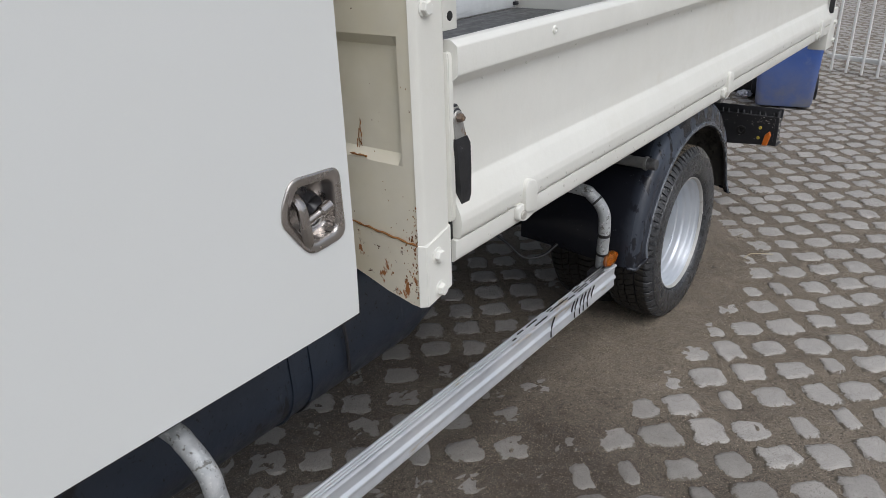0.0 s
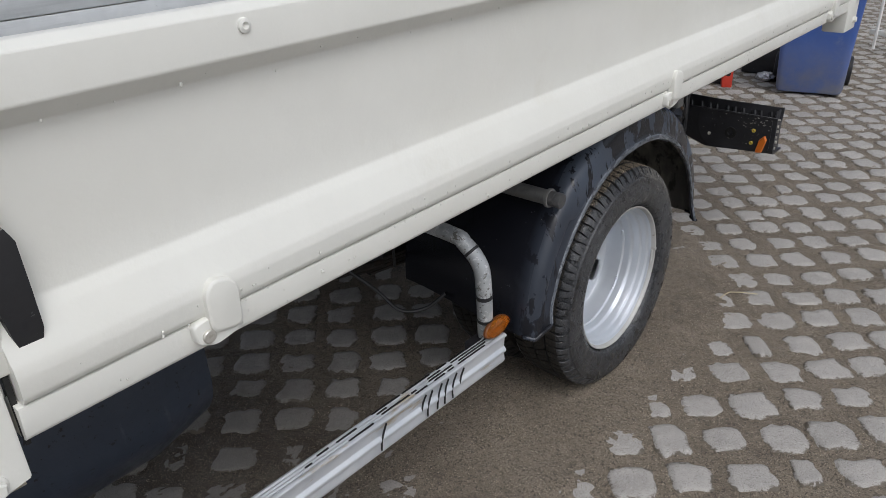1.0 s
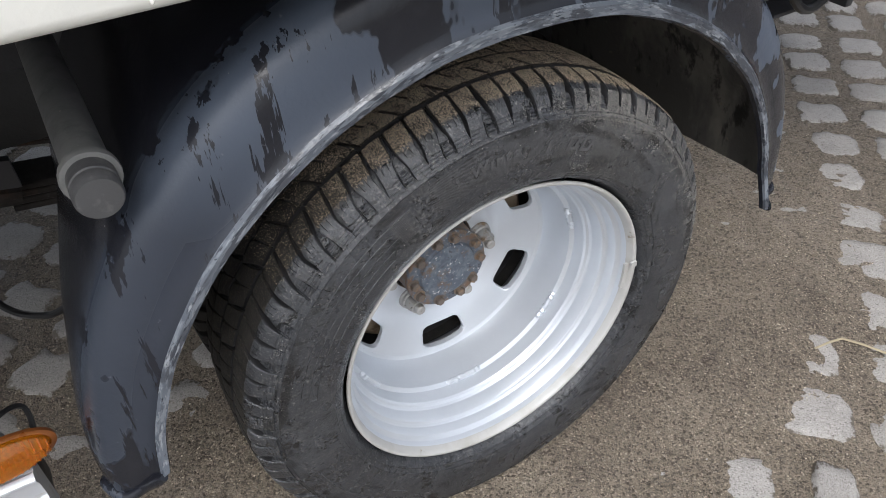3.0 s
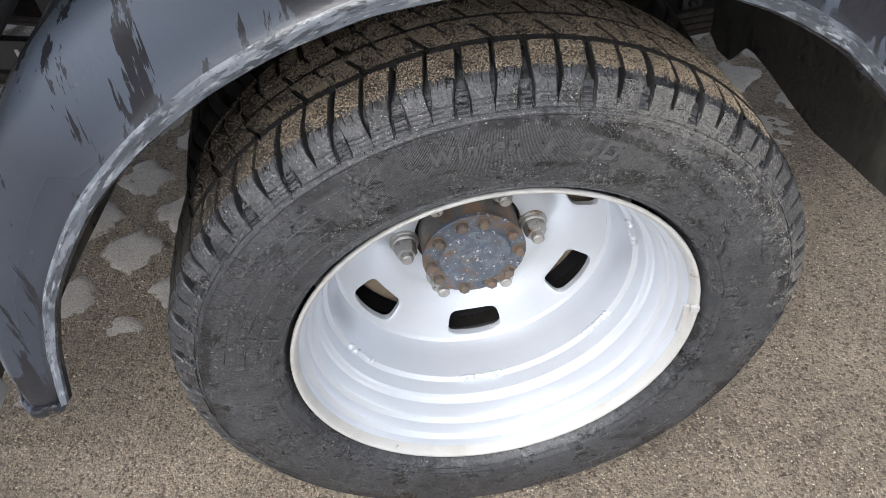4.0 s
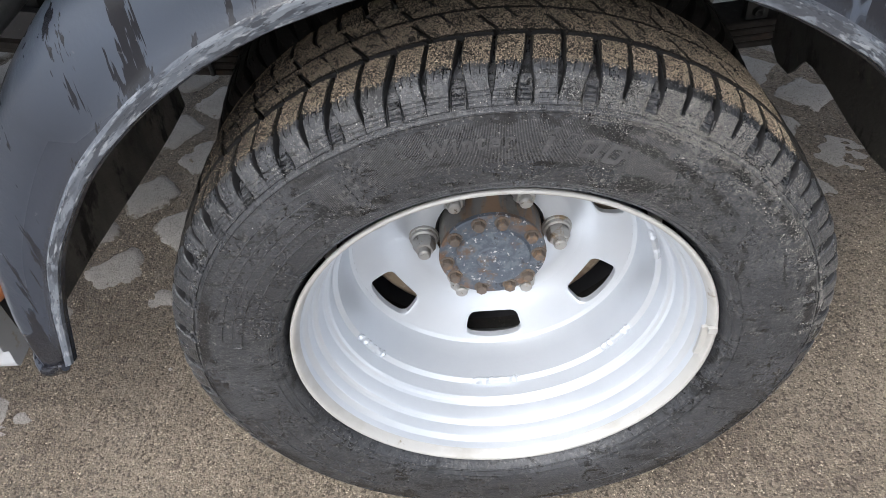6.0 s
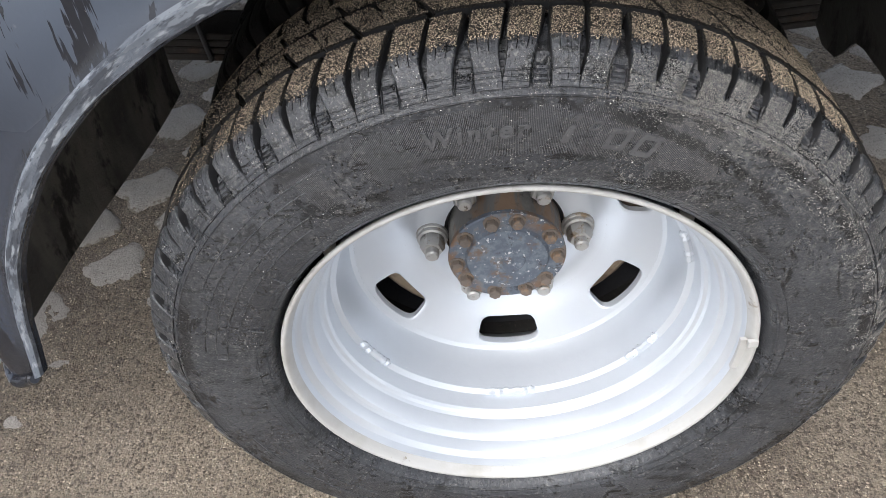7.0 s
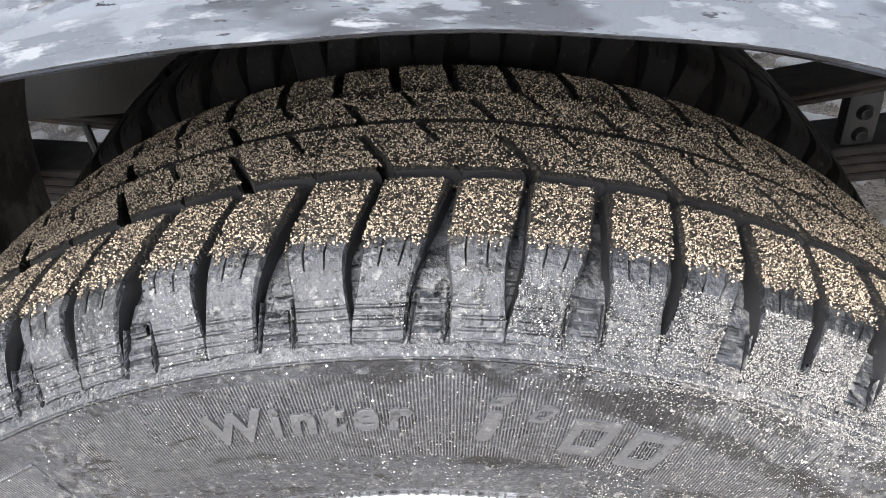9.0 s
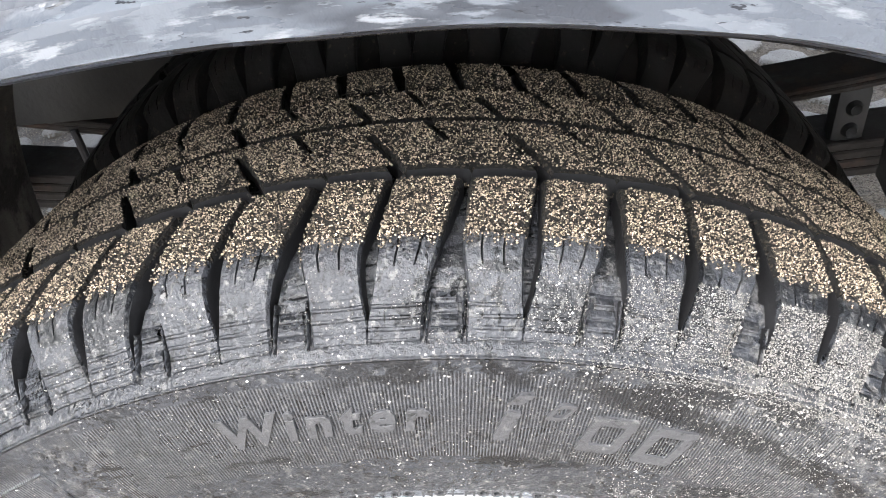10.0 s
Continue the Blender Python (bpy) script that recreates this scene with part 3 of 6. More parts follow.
def ray_to_box(c, p, lo, hi):
    d = Vector(p) - Vector(c)
    ts = []
    for k in (0, 1):
        if abs(d[k]) > 1e-9:
            ts.append(((hi[k] if d[k] > 0 else lo[k]) - c[k]) / d[k])
    t = min(ts)
    return (c[0] + d[0] * t, c[1] + d[1] * t)


# ---- ground ----
def smoothstep(a, b, v):
    t = min(1, max(0, (v - a) / (b - a)))
    return t * t * (3 - 2 * t)


def dirt_height(x, y):
    rut = math.exp(-((x - 0.05 - 0.04 * math.sin(y * 2.3)) / 0.18) ** 2) * (1 - smoothstep(0.45, 1.7, y)) * smoothstep(-6, -1, y)
    lean = x + 0.17 + 0.5 * max(0.0, y - 0.5)
    heap = math.exp(-(lean / (0.33 if lean > 0 else 0.30)) ** 4 - ((y - 0.25) / 1.10) ** 6)
    under = smoothstep(0.1, -0.3, x) * (1 - smoothstep(0.4, 1.2, y)) * smoothstep(-1.45, -1.10, x) * (0.45 + 1.0 * smoothstep(-0.65, -1.0, y))
    h = -0.0046 + 0.0064 * rut + 0.0036 * under + 0.0112 * heap
    h += 0.0030 * noise.noise((x * 2.1, y * 2.1, 1.7)) + 0.0022 * noise.noise((x * 7, y * 7, 4.2))
    if abs(x) < 3 and -3.5 < y < 5:
        h += 0.0022 * noise.noise((x * 19, y * 19, 0.3)) + 0.0024 * noise.noise((x * 52, y * 52, 2.3)) + 0.0016 * noise.noise((x * 120, y * 120, 2.3))
    h -= 0.004 * smoothstep(-1.15, -1.45, x)
    return min(h, 0.0085)


def steps_of(lo, hi, fine, far):
    out, v, d = [], lo, fine
    while v < hi:
        out.append(v)
        v += fine
    v = hi
    while v < far:
        out.append(v)
        d *= 1.18
        v += d
    out.append(far)
    v, d = lo, fine
    while v > -far:
        d *= 1.18
        v -= d
        out.append(max(v, -far))
    return sorted(set(round(a, 5) for a in out))


def make_ground():
    xs, ys = steps_of(-1.2, 1.1, 0.0085, 400), steps_of(-1.5, 2.2, 0.0085, 400)
    verts = [(x, y, dirt_height(x, y)) for y in ys for x in xs]
    w = len(xs)
    faces = [(j * w + i, j * w + i + 1, (j + 1) * w + i + 1, (j + 1) * w + i) for j in range(len(ys) - 1) for i in range(w - 1)]
    me = bpy.data.meshes.new("ground")
    me.from_pydata(verts, [], faces)
    me.materials.append(dirt_mat)
    me.polygons.foreach_set("use_smooth", [True] * len(faces))
    return tagged(new("ground", me), "damp grey-brown sandy dirt between and over worn paving setts", "ground", kind="structure")


ground = make_ground()


def make_grit():
    rng = random.Random(77)
    verts, faces = [], []
    for k in range(42000):
        if k % 3:
            x, y = rng.uniform(-0.65, 0.45), rng.uniform(-0.75, 0.95)
        else:
            x, y = rng.uniform(-0.9, 1.2), rng.uniform(-1.4, 1.8)
        if noise.noise((x * 5, y * 5, 9.0)) + 0.5 * noise.noise((x * 21, y * 21, 5.0)) < -0.12:
            continue
        r = rng.choice((rng.uniform(0.0006, 0.0013), rng.uniform(0.0006, 0.0013), rng.uniform(0.001, 0.0022)))
        z = dirt_height(x, y) + 0.3 * r
        o = len(verts)
        for d in ((1, 0, 0), (-1, 0, 0), (0, 1, 0), (0, -1, 0), (0, 0, 1), (0, 0, -1)):
            q = r * rng.uniform(0.6, 1.25)
            verts.append((x + d[0] * q, y + d[1] * q, z + d[2] * q * 0.8))
        faces += [tuple(o + q for q in f) for f in ((0, 2, 4), (2, 1, 4), (1, 3, 4), (3, 0, 4), (2, 0, 5), (1, 2, 5), (3, 1, 5), (0, 3, 5))]
    me = bpy.data.meshes.new("loose_grit")
    me.from_pydata(verts, [], faces)
    me.materials.append(loose_grit)
    o = new("loose_grit", me)
    o.parent = ground
    tagged(o, "loose sand and grit on the dirt", kind="stuff")


make_grit()

# ---- the truck: base ----
truck = tagged(new("truck"), "used white dropside truck with dual rear wheels, parked on setts", "truck")
HZ = 0.337


# ---- storage cabinet behind the cab ----
def make_cabinet():
    bm = rounded((-1.15, -3.9, 0.852), (0.012, -1.835, 2.1), 0.006)
    body = part("storage_cabinet", bm, paint_cabinet, truck, "smooth white storage cabinet behind the cab")
    c = (-1.908, 1.064)
    outline = smooth_line([(-1.950, 1.132), (-1.845, 1.127), (-1.8425, 1.004), (-1.925, 0.996), (-1.976, 1.066), (-1.972, 1.096)], 0.022, 6)
    inner = [(c[0] + (p[0] - c[0]) * 0.93, c[1] + (p[1] - c[1]) * 0.93) for p in outline]
    lo, hi = (-2.9, 0.838), (-1.82, 2.1)
    outer = [ray_to_box(c, p, lo, hi) for p in outline]
    for corner in ((lo[0], lo[1]), (lo[0], hi[1]), (hi[0], lo[1]), (hi[0], hi[1])):
        k = min(range(len(outer)), key=lambda i: (outer[i][0] - corner[0]) ** 2 + (outer[i][1] - corner[1]) ** 2)
        outer[k] = corner
    bm = plate_with_hole(outer, inner, 0.041, 0.026)
    edge = [e for e in bm.edges if all(abs(v.co.x - 0.041) < 1e-6 and min(abs(v.co.y - hi[0]), abs(v.co.z - lo[1]), abs(v.co.y - lo[0])) < 1e-4 for v in e.verts)]
    bmesh.ops.bevel(bm, geom=edge, offset=0.003, segments=2, affect='EDGES')
    door = part("cabinet_door", bm, paint_cabinet, truck, "flat white door panel with a recessed steel latch", sharp=20)
    part("door_seal", rounded((0.006, -2.9, 0.8325), (0.037, -1.822, 0.8378), 0.002), rubber_pad, door, "thin black seal under the door")
    part("door_seal", rounded((0.006, -1.8198, 0.8325), (0.037, -1.8160, 2.1), 0.0015), rubber_pad, door, "thin black seal beside the door")
    # latch plate with a stepped dish
    def ring(k, x, dy=0.0):
        return [(x, c[0] + (p[0] - c[0]) * k + dy, c[1] + (p[1] - c[1]) * k) for p in outline]
    stages = [ring(1.02, 0.0405), ring(1.03, 0.0425), ring(1.02, 0.0440), ring(0.97, 0.0450), ring(0.80, 0.0445), ring(0.765, 0.0420), ring(0.74, 0.036), ring(0.70, 0.022), ring(0.62, 0.016), ring(0.02, 0.015)]
    bm = bmesh.new()
    vs = [[bm.verts.new(p) for p in st] for st in stages]
    n = len(outline)
    for a, b in zip(vs, vs[1:]):
        for k in range(n):
            bm.faces.new((a[k], a[(k + 1) % n], b[(k + 1) % n], b[k]))
    part("latch_plate", bm, chrome, door, "brushed steel latch plate", sharp=50)
    bm = sweep(curve_points([(0.030, -1.936, 1.098), (0.046, -1.937, 1.085), (0.050, -1.935, 1.05), (0.043, -1.928, 1.020), (0.030, -1.924, 1.008)], 6), 0.0085, 10)
    for v in bm.verts:
        v.co.y = -1.933 + (v.co.y + 1.933) * 1.15
    part("latch_handle", bm, chrome, door, "folding steel T-handle")
    bm = sweep([(0.040, -1.930, 1.052), (0.040, -1.905, 1.058), (0.041, -1.895, 1.061), (0.042, -1.892, 1.062), (0.042, -1.871, 1.068)], [0.007, 0.007, 0.0075, 0.0105, 0.0105], 12)
    part("latch_barrel", bm, chrome, door)
    bm = lathe([(0.014, 0.0001), (0.030, 0.016), (0.020, 0.020), (0.015, 0.021)], 24)
    part("latch_boss", bm, black_steel, door, at=pose(0, -1.893, 1.072))
    bm = sweep(curve_points([(0.024, -1.925, 1.036), (0.026, -1.895, 1.034), (0.026, -1.880, 1.044), (0.026, -1.884, 1.058)], 5), 0.0035, 8)
    part("latch_wire", bm, chrome, door)
    return body


make_cabinet()


# ---- loading deck ----
def make_deck():
    # front wall (headboard)
    face, back = -1.708, -1.632
    bm = bmesh.new()
    zs = (0.945, 1.092, 1.112, 1.300, 1.318, 1.90)
    xs = (-1.80, -1.74, 0.056, 0.066, 0.093)
    grid = {}
    for k, z in enumerate(zs):
        for i, x in enumerate(xs):
            deep = 0.012 if (0 < i < 3 and k in (2, 3)) else 0.0
            grid[i, k] = bm.verts.new((x, face + deep, z))
    for k in range(len(zs) - 1):
        for i in range(len(xs) - 1):
            bm.faces.new((grid[i, k], grid[i + 1, k], grid[i + 1, k + 1], grid[i, k + 1]))
    rim = [grid[i, 0] for i in range(len(xs))] + [grid[len(xs) - 1, k] for k in range(1, len(zs))] + [grid[i, len(zs) - 1] for i in range(len(xs) - 2, -1, -1)] + [grid[0, k] for k in range(len(zs) - 2, 0, -1)]
    bk = [bm.verts.new((v.co.x, back, v.co.z)) for v in rim]
    for k in range(len(rim)):
        j = (k + 1) % len(rim)
        bm.faces.new((rim[k], rim[j], bk[j], bk[k]))
    bm.faces.new(bk)
    headboard = part("headboard", bm, paint_head, truck, "ivory pressed-steel headboard with rust spots", sharp=12)
    # its foot, curved up towards the middle
    low = [(0.094, 0.816), (0.075, 0.817), (0.045, 0.824), (0.015, 0.830), (-0.02, 0.842), (-0.07, 0.858), (-0.16, 0.872), (-1.80, 0.872)]
    bm = bmesh.new()
    a = [bm.verts.new((x, face - 0.003, z)) for x, z in low]
    b = [bm.verts.new((x, face - 0.003, 0.943 + (0.017 * min(1, max(0, -(x - 0.094)) / 0.16)))) for x, z in low]
    c = [bm.verts.new((x, back, z)) for x, z in low]
    for k in range(len(low) - 1):
        bm.faces.new((a[k], a[k + 1], b[k + 1], b[k]))
        bm.faces.new((a[k], a[k + 1], c[k + 1], c[k]))
    part("headboard_foot", bm, paint_foot, headboard, "ivory steel skirt rusting along its edge")
    # rusty seam between them
    pts = [(0.0945 - 0.012 * k, face - 0.003, 0.9435 + 0.0013 * k + 0.0015 * math.sin(k * 2.1)) for k in range(16)]
    part("rusty_seam", sweep(pts, [0.0012 + 0.0014 * abs(math.sin(k * 1.7)) for k in range(16)], 6), rust, headboard, "rusty weld seam")
    rng = random.Random(4)
    patch = []
    for k in range(70):
        near = rng.random() < 0.75
        x = 0.094 - abs(rng.gauss(0, 0.022 if near else 0.08))
        z = rng.uniform(0.83, 0.97) if near else rng.uniform(0.9, 1.3)
        patch.append((x, z, rng.uniform(0.0007, 0.0022) * (1.2 if near else 0.7)))
    for k in range(34):
        patch.append((0.0935 - abs(rng.gauss(0, 0.004)), rng.uniform(0.83, 1.02), rng.uniform(0.0008, 0.0020)))
    for q in range(3):
        pts = [(-0.040 - 0.005 * q + 0.0015 * math.sin(k * 1.9 + q), face + 0.0105, 1.165 - 0.02 * q - 0.0075 * k) for k in range(8)]
        part("rust_streak", sweep(pts, [0.0004 + 0.0007 * abs(math.sin(k * 1.3 + q)) for k in range(8)], 6), rust, headboard, "thin rust run")
    pts = [(-0.060 + 0.008 * k, face - 0.0005, 1.0985 + 0.001 * math.sin(k * 2.2)) for k in range(6)]
    part("rust_streak", sweep(pts, [0.0012 + 0.0012 * abs(math.sin(k * 1.5)) for k in range(6)], 6), rust, headboard, "thin rust run")
    bm = bmesh.new()
    for x, z, r in patch:
        y0 = face - (0.0042 if z < 0.945 else 0.0010)
        if -0.0 > x and 1.112 < z < 1.3:
            y0 = face + 0.0112
        n = 7
        ring = [bm.verts.new((x + r * rng.uniform(0.5, 1.2) * math.cos(6.283 * k / n), y0, z + r * rng.uniform(0.7, 1.9) * math.sin(6.283 * k / n))) for k in range(n)]
        tip = bm.verts.new((x, y0 - 0.0006, z))
        for k in range(n):
            bm.faces.new((ring[k], ring[(k + 1) % n], tip))
    tagged(part("rust_blister", bm, rust, headboard, "small rust blisters"), kind="stuff")
    # corner post
    prof = smooth_line([(0.094, -1.7105), (0.106, -1.700), (0.107, -1.632), (0.100, -1.624), (0.0935, -1.624), (0.0935, -1.7085)], 0.004, 3)
    bm = bmesh.new()
    lo = [bm.verts.new((x, y, 0.940)) for x, y in prof]
    hi = [bm.verts.new((x, y, 1.9)) for x, y in prof]
    for k in range(len(prof)):
        bm.faces.new((lo[k], lo[(k + 1) % len(prof)], hi[(k + 1) % len(prof)], hi[k]))
    bm.faces.new(lo)
    bm.faces.new(hi)
    post = part("corner_post", bm, paint_ivory, truck, "ivory steel corner post with bolts")
    prof = [(0.0950, -1.7125), (0.109, -1.703), (0.110, -1.628), (0.0942, -1.628), (0.0942, -1.7125)]
    bm = bmesh.new()
    lo = [bm.verts.new((x, y, 0.816 - 0.03 * (0 if y < -1.68 else -0.55))) for x, y in prof]
    hi = [bm.verts.new((x, y, 0.9435 + (0.02 if y > -1.68 else 0))) for x, y in prof]
    for k in range(len(prof)):
        bm.faces.new((lo[k], lo[(k + 1) % len(prof)], hi[(k + 1) % len(prof)], hi[k]))
    bm.faces.new(lo)
    bm.faces.new(hi)
    bmesh.ops.bevel(bm, geom=[e for e in bm.edges if max(v.co.x for v in e.verts) > 0.1], offset=0.002, segments=2, affect='EDGES')
    part("post_foot", bm, paint_ivory, post)
    bolt = part("bolt", hexbolt(0.0125, 0.010, 0.016), paint_ivory, post, "paint-covered hex bolt", pose(0.1095, -1.672, 0.915))
    again(bolt, pose(0.1095, -1.667, 0.843, 25))
    again(bolt, pose(0.1065, -1.680, 1.362, 10))
    bm = rounded((0.100, -1.632, 1.318), (0.108, -1.590, 1.9), 0.003)
    part("latch_plate", bm, paint_ivory, post, "ivory lock strip on the post")
    part("hole", lathe([(0.1082, 0.0001), (0.1084, 0.0075), (0.1080, 0.0085)], 16), grime, post, at=pose(0, -1.612, 1.342))
    # side frame under the deck
    prof = smooth_line([(0.1175, 0.9275), (0.1140, 0.886), (0.1080, 0.880), (0.0, 0.880), (0.0, 0.9275)], 0.004, 2)
    part("deck_side_rail", extruded(prof, -1.622, 1.60, steps=24, wobble=0.0012), paint_ivory, truck, "ivory steel rail along the deck edge")
    # drop side
    prof = smooth_line([(0.110, 1.302), (0.1235, 1.292), (0.1245, 1.244), (0.1235, 1.241), (0.0965, 1.2175), (0.0945, 1.209), (0.0935, 1.070), (0.0955, 1.035),
                        (0.105, 1.020), (0.123, 0.978), (0.1255, 0.964), (0.1235, 0.939), (0.1185, 0.9302), (0.086, 0.9302), (0.080, 0.942), (0.080, 1.285), (0.092, 1.302)], 0.0035, 3)
    side = part("drop_side", extruded(prof, -1.615, 1.575, steps=64, wobble=0.0022), paint_ivory, truck, "ivory pressed-steel drop side with ribs, closed", sharp=11)
    prof = [(0.1000, -1.628), (0.1120, -1.626), (0.1125, -1.612), (0.098, -1.606)]
    bm = bmesh.new()
    rows = [(0.966, 0.7), (0.975, 1), (1.18, 1.0), (1.272, 1.0), (1.282, 0.8)]
    rr = [[bm.verts.new((0.10 + (x - 0.10) * k, y, z)) for x, y in prof] for z, k in rows]
    for a, b in zip(rr, rr[1:]):
        for k in range(4):
            bm.faces.new((a[k], a[(k + 1) % 4], b[(k + 1) % 4], b[k]))
    bm.faces.new(rr[0])
    bm.faces.new(rr[-1])
    bmesh.ops.bevel(bm, geom=bm.edges[:], offset=0.002, segments=2, affect='EDGES')
    part("edge_strip", bm, paint_ivory, side, "ivory edge strip beside the post")
    # black strip put in as the shade of the gap beside the post
    bm = rounded((0.100, -1.6225, 0.872), (0.105, -1.6165, 0.964), 0)
    part("gap_seal", bm, grime, side, "black strip standing in for the dark gap beside the post")
    rng = random.Random(31)
    bm = bmesh.new()
    for k in range(240):
        y = rng.uniform(-1.55, 1.4)
        zone = rng.random()
        if zone < 0.3:
            z, x = rng.gauss(1.226, 0.006), 0.1075
        elif zone < 0.75:
            z, x = rng.uniform(0.925, 0.96), 0.1250
        else:
            z, x = rng.uniform(0.888, 0.915), 0.1160
        q = bmesh.ops.create_uvsphere(bm, u_segments=8, v_segments=5, radius=rng.uniform(0.0008, 0.0018) * (1.6 if rng.random() < 0.12 else 1), matrix=Matrix.Translation((x, y, z)))
        for v in q["verts"]:
            v.co.z = z + (v.co.z - z) * 1.3
            v.co.x = x + (v.co.x - x) * 0.7
    tagged(part("droplet", bm, droplet_mat, side, "small rain drops and paint flecks"), kind="stuff")
    for y, z in ((-1.269, 1.276), (-0.30, 1.276), (0.70, 1.276)):
        part("rivet", lathe([(0, 0.0001), (0.0055, 0.0045), (0.004, 0.0085), (0.0, 0.0095)], 14), paint_ivory, side, "painted-over rivet head", pose(0.1225, y, z, 0, 0, 0))
    # black strip added as the shade inside the gap
    part("side_seal", rounded((0.094, -1.60, 0.915), (0.108, 1.56, 0.932), 0), grime, side, "black strip standing in for shade in the gap under the drop side")
    # lock handle
    part("handle_plate", rounded((0.096, -1.616, 1.135), (0.106, -1.590, 1.186), 0.003), black_steel, side, "dark worn mounting plate")
    def strip(rows, bevel=0.002):
        bm = bmesh.new()
        rr = []
        for z, y0, y1, x0, x1 in rows:
            rr.append([bm.verts.new(p) for p in ((x0, y0, z), (x1, y0, z), (x1, y1, z), (x0, y1, z))])
        for a, b in zip(rr, rr[1:]):
            for k in range(4):
                bm.faces.new((a[k], a[(k + 1) % 4], b[(k + 1) % 4], b[k]))
        bm.faces.new(rr[0])
        bm.faces.new(rr[-1])
        bmesh.ops.bevel(bm, geom=[e for e in bm.edges if len(e.link_faces) == 2 and e.calc_face_angle(0) > 0.5], offset=bevel, segments=2, affect='EDGES')
        return bm
    handle = part("lock_handle", strip([(1.182, -1.614, -1.594, 0.104, 0.110), (1.160, -1.616, -1.588, 0.106, 0.113), (1.130, -1.614, -1.582, 0.108, 0.116), (1.108, -1.612, -1.576, 0.109, 0.117)]), nut_steel, side, "worn bare steel lock handle")
    part("handle_grip", strip([(1.126, -1.616, -1.580, 0.106, 0.118), (1.112, -1.617, -1.574, 0.106, 0.1205), (1.060, -1.611, -1.573, 0.106, 0.121), (1.010, -1.604, -1.572, 0.105, 0.119), (0.994, -1.600, -1.575, 0.104, 0.116)], 0.003), rubber_pad, handle, "black rubber grip")
    part("handle_bolt", hexbolt(0.0085, 0.010, 0.0125, stud=0.004), hub_rust, handle, "rusty pivot bolt", pose(0.112, -1.602, 1.164))
    for k, (r, h) in enumerate(((0.0165, 0.004), (0.0130, 0.007))):
        part("washer", lathe([(0, 0.0001), (0, r), (h * 0.7, r), (h, r * 0.88), (h, 0.0001)], 24), (black_steel, nut_steel)[k], handle, "dark pivot washer", pose(0.108, -1.602, 1.164))
    bm = rounded((0.110, 1.545, 0.99), (0.132, 1.565, 1.17), 0.004)
    part("rear_grip", bm, rubber_pad, side, "black rubber grip")
    # hinges
    def slab(outline, x0, x1, shrink=0.92):
        bm = bmesh.new()
        cy, cz = sum(p[0] for p in outline) / len(outline), sum(p[1] for p in outline) / len(outline)
        rows = [[bm.verts.new((x, cy + (y - cy) * k, cz + (z - cz) * k)) for y, z in outline] for x, k in ((x0, 1.0), (x1 - 0.003, 1.0), (x1 - 0.0008, 0.5 + shrink / 2), (x1, shrink))]
        for p, q in zip(rows, rows[1:]):
            for k in range(len(outline)):
                bm.faces.new((p[k], p[(k + 1) % len(p)], q[(k + 1) % len(p)], q[k]))
        bm.faces.new(rows[-1])
        return bm
    tab = smooth_line([(-0.046, 0.022), (0.0, 0.014), (0.002, 0.072), (-0.008, 0.088), (-0.034, 0.096), (-0.047, 0.080)], 0.013, 4)
    lug = smooth_line([(-0.070, 0.040), (-0.066, 0.010), (-0.040, 0.0), (0.0, 0.008), (0.004, 0.030), (-0.046, 0.044)], 0.009, 4)
    hinge = part("hinge", slab(tab, -0.002, 0.017, 0.86), paint_ivory, side, "ivory painted drop-side hinge", pose(0.118, -1.343, 0.888))
    part("hinge_lug", slab(lug, -0.006, 0.010, 0.92), paint_ivory, hinge)
    part("hinge_pin", lathe([(0.0, 0.0095), (0.003, 0.0095), (0.0042, 0.0082), (0.0042, 0.0001)], 20), zinc, hinge, "bright pin head", pose(0.010, -0.050, 0.019))
    part("paint_chip", sweep([(0.0102, -0.030, 0.020), (0.0104, -0.018, 0.018), (0.0102, -0.008, 0.019)], [0.0006, 0.0018, 0.0006], 6), galv, hinge, "chipped paint with bare grey metal")
    again(hinge, pose(0.118, 0.004, 0.882))
    again(hinge, pose(0.118, 1.375, 0.885))
    # rear post foot
    bm = rounded((0.03, 1.60, 0.80), (0.118, 1.75, 1.0), 0.006)
    rear = part("rear_post", bm, paint_ivory, truck, "ivory steel rear corner post")
    part("rear_post_column", rounded((0.03, 1.60, 1.0), (0.112, 1.70, 1.34), 0.006), paint_ivory, rear)
    part("bolt", hexbolt(0.012, 0.01, 0.015), paint_ivory, rear, at=pose(0.118, 1.70, 0.93))
    part("bolt", hexbolt(0.012, 0.01, 0.015), paint_ivory, rear, at=pose(0.118, 1.71, 0.84))
    # floor, far side and tailgate
    part("deck_floor", rounded((-1.74, -1.63, 0.905), (0.082, 1.62, 0.935), 0.002), deck_floor_mat, truck, "dark worn deck floor")
    far = part("far_drop_side", rounded((-1.80, -1.62, 0.90), (-1.75, 1.60, 1.30), 0.006), paint_ivory, truck, "ivory far drop side")
    for k in range(3):
        part("board", rounded((-1.751, -1.61, 0.94 + 0.118 * k), (-1.736, 1.59, 1.054 + 0.118 * k), 0.003), board_grey, far, "grey-white painted inner board")
    gate = part("tailgate", rounded((-1.74, 1.60, 0.90), (0.03, 1.645, 1.30), 0.006), paint_ivory, truck, "ivory tailgate, closed")
    part("gate_latch", rounded((-1.745, 1.565, 0.955), (-1.715, 1.605, 0.975), 0.003), black_steel, gate)
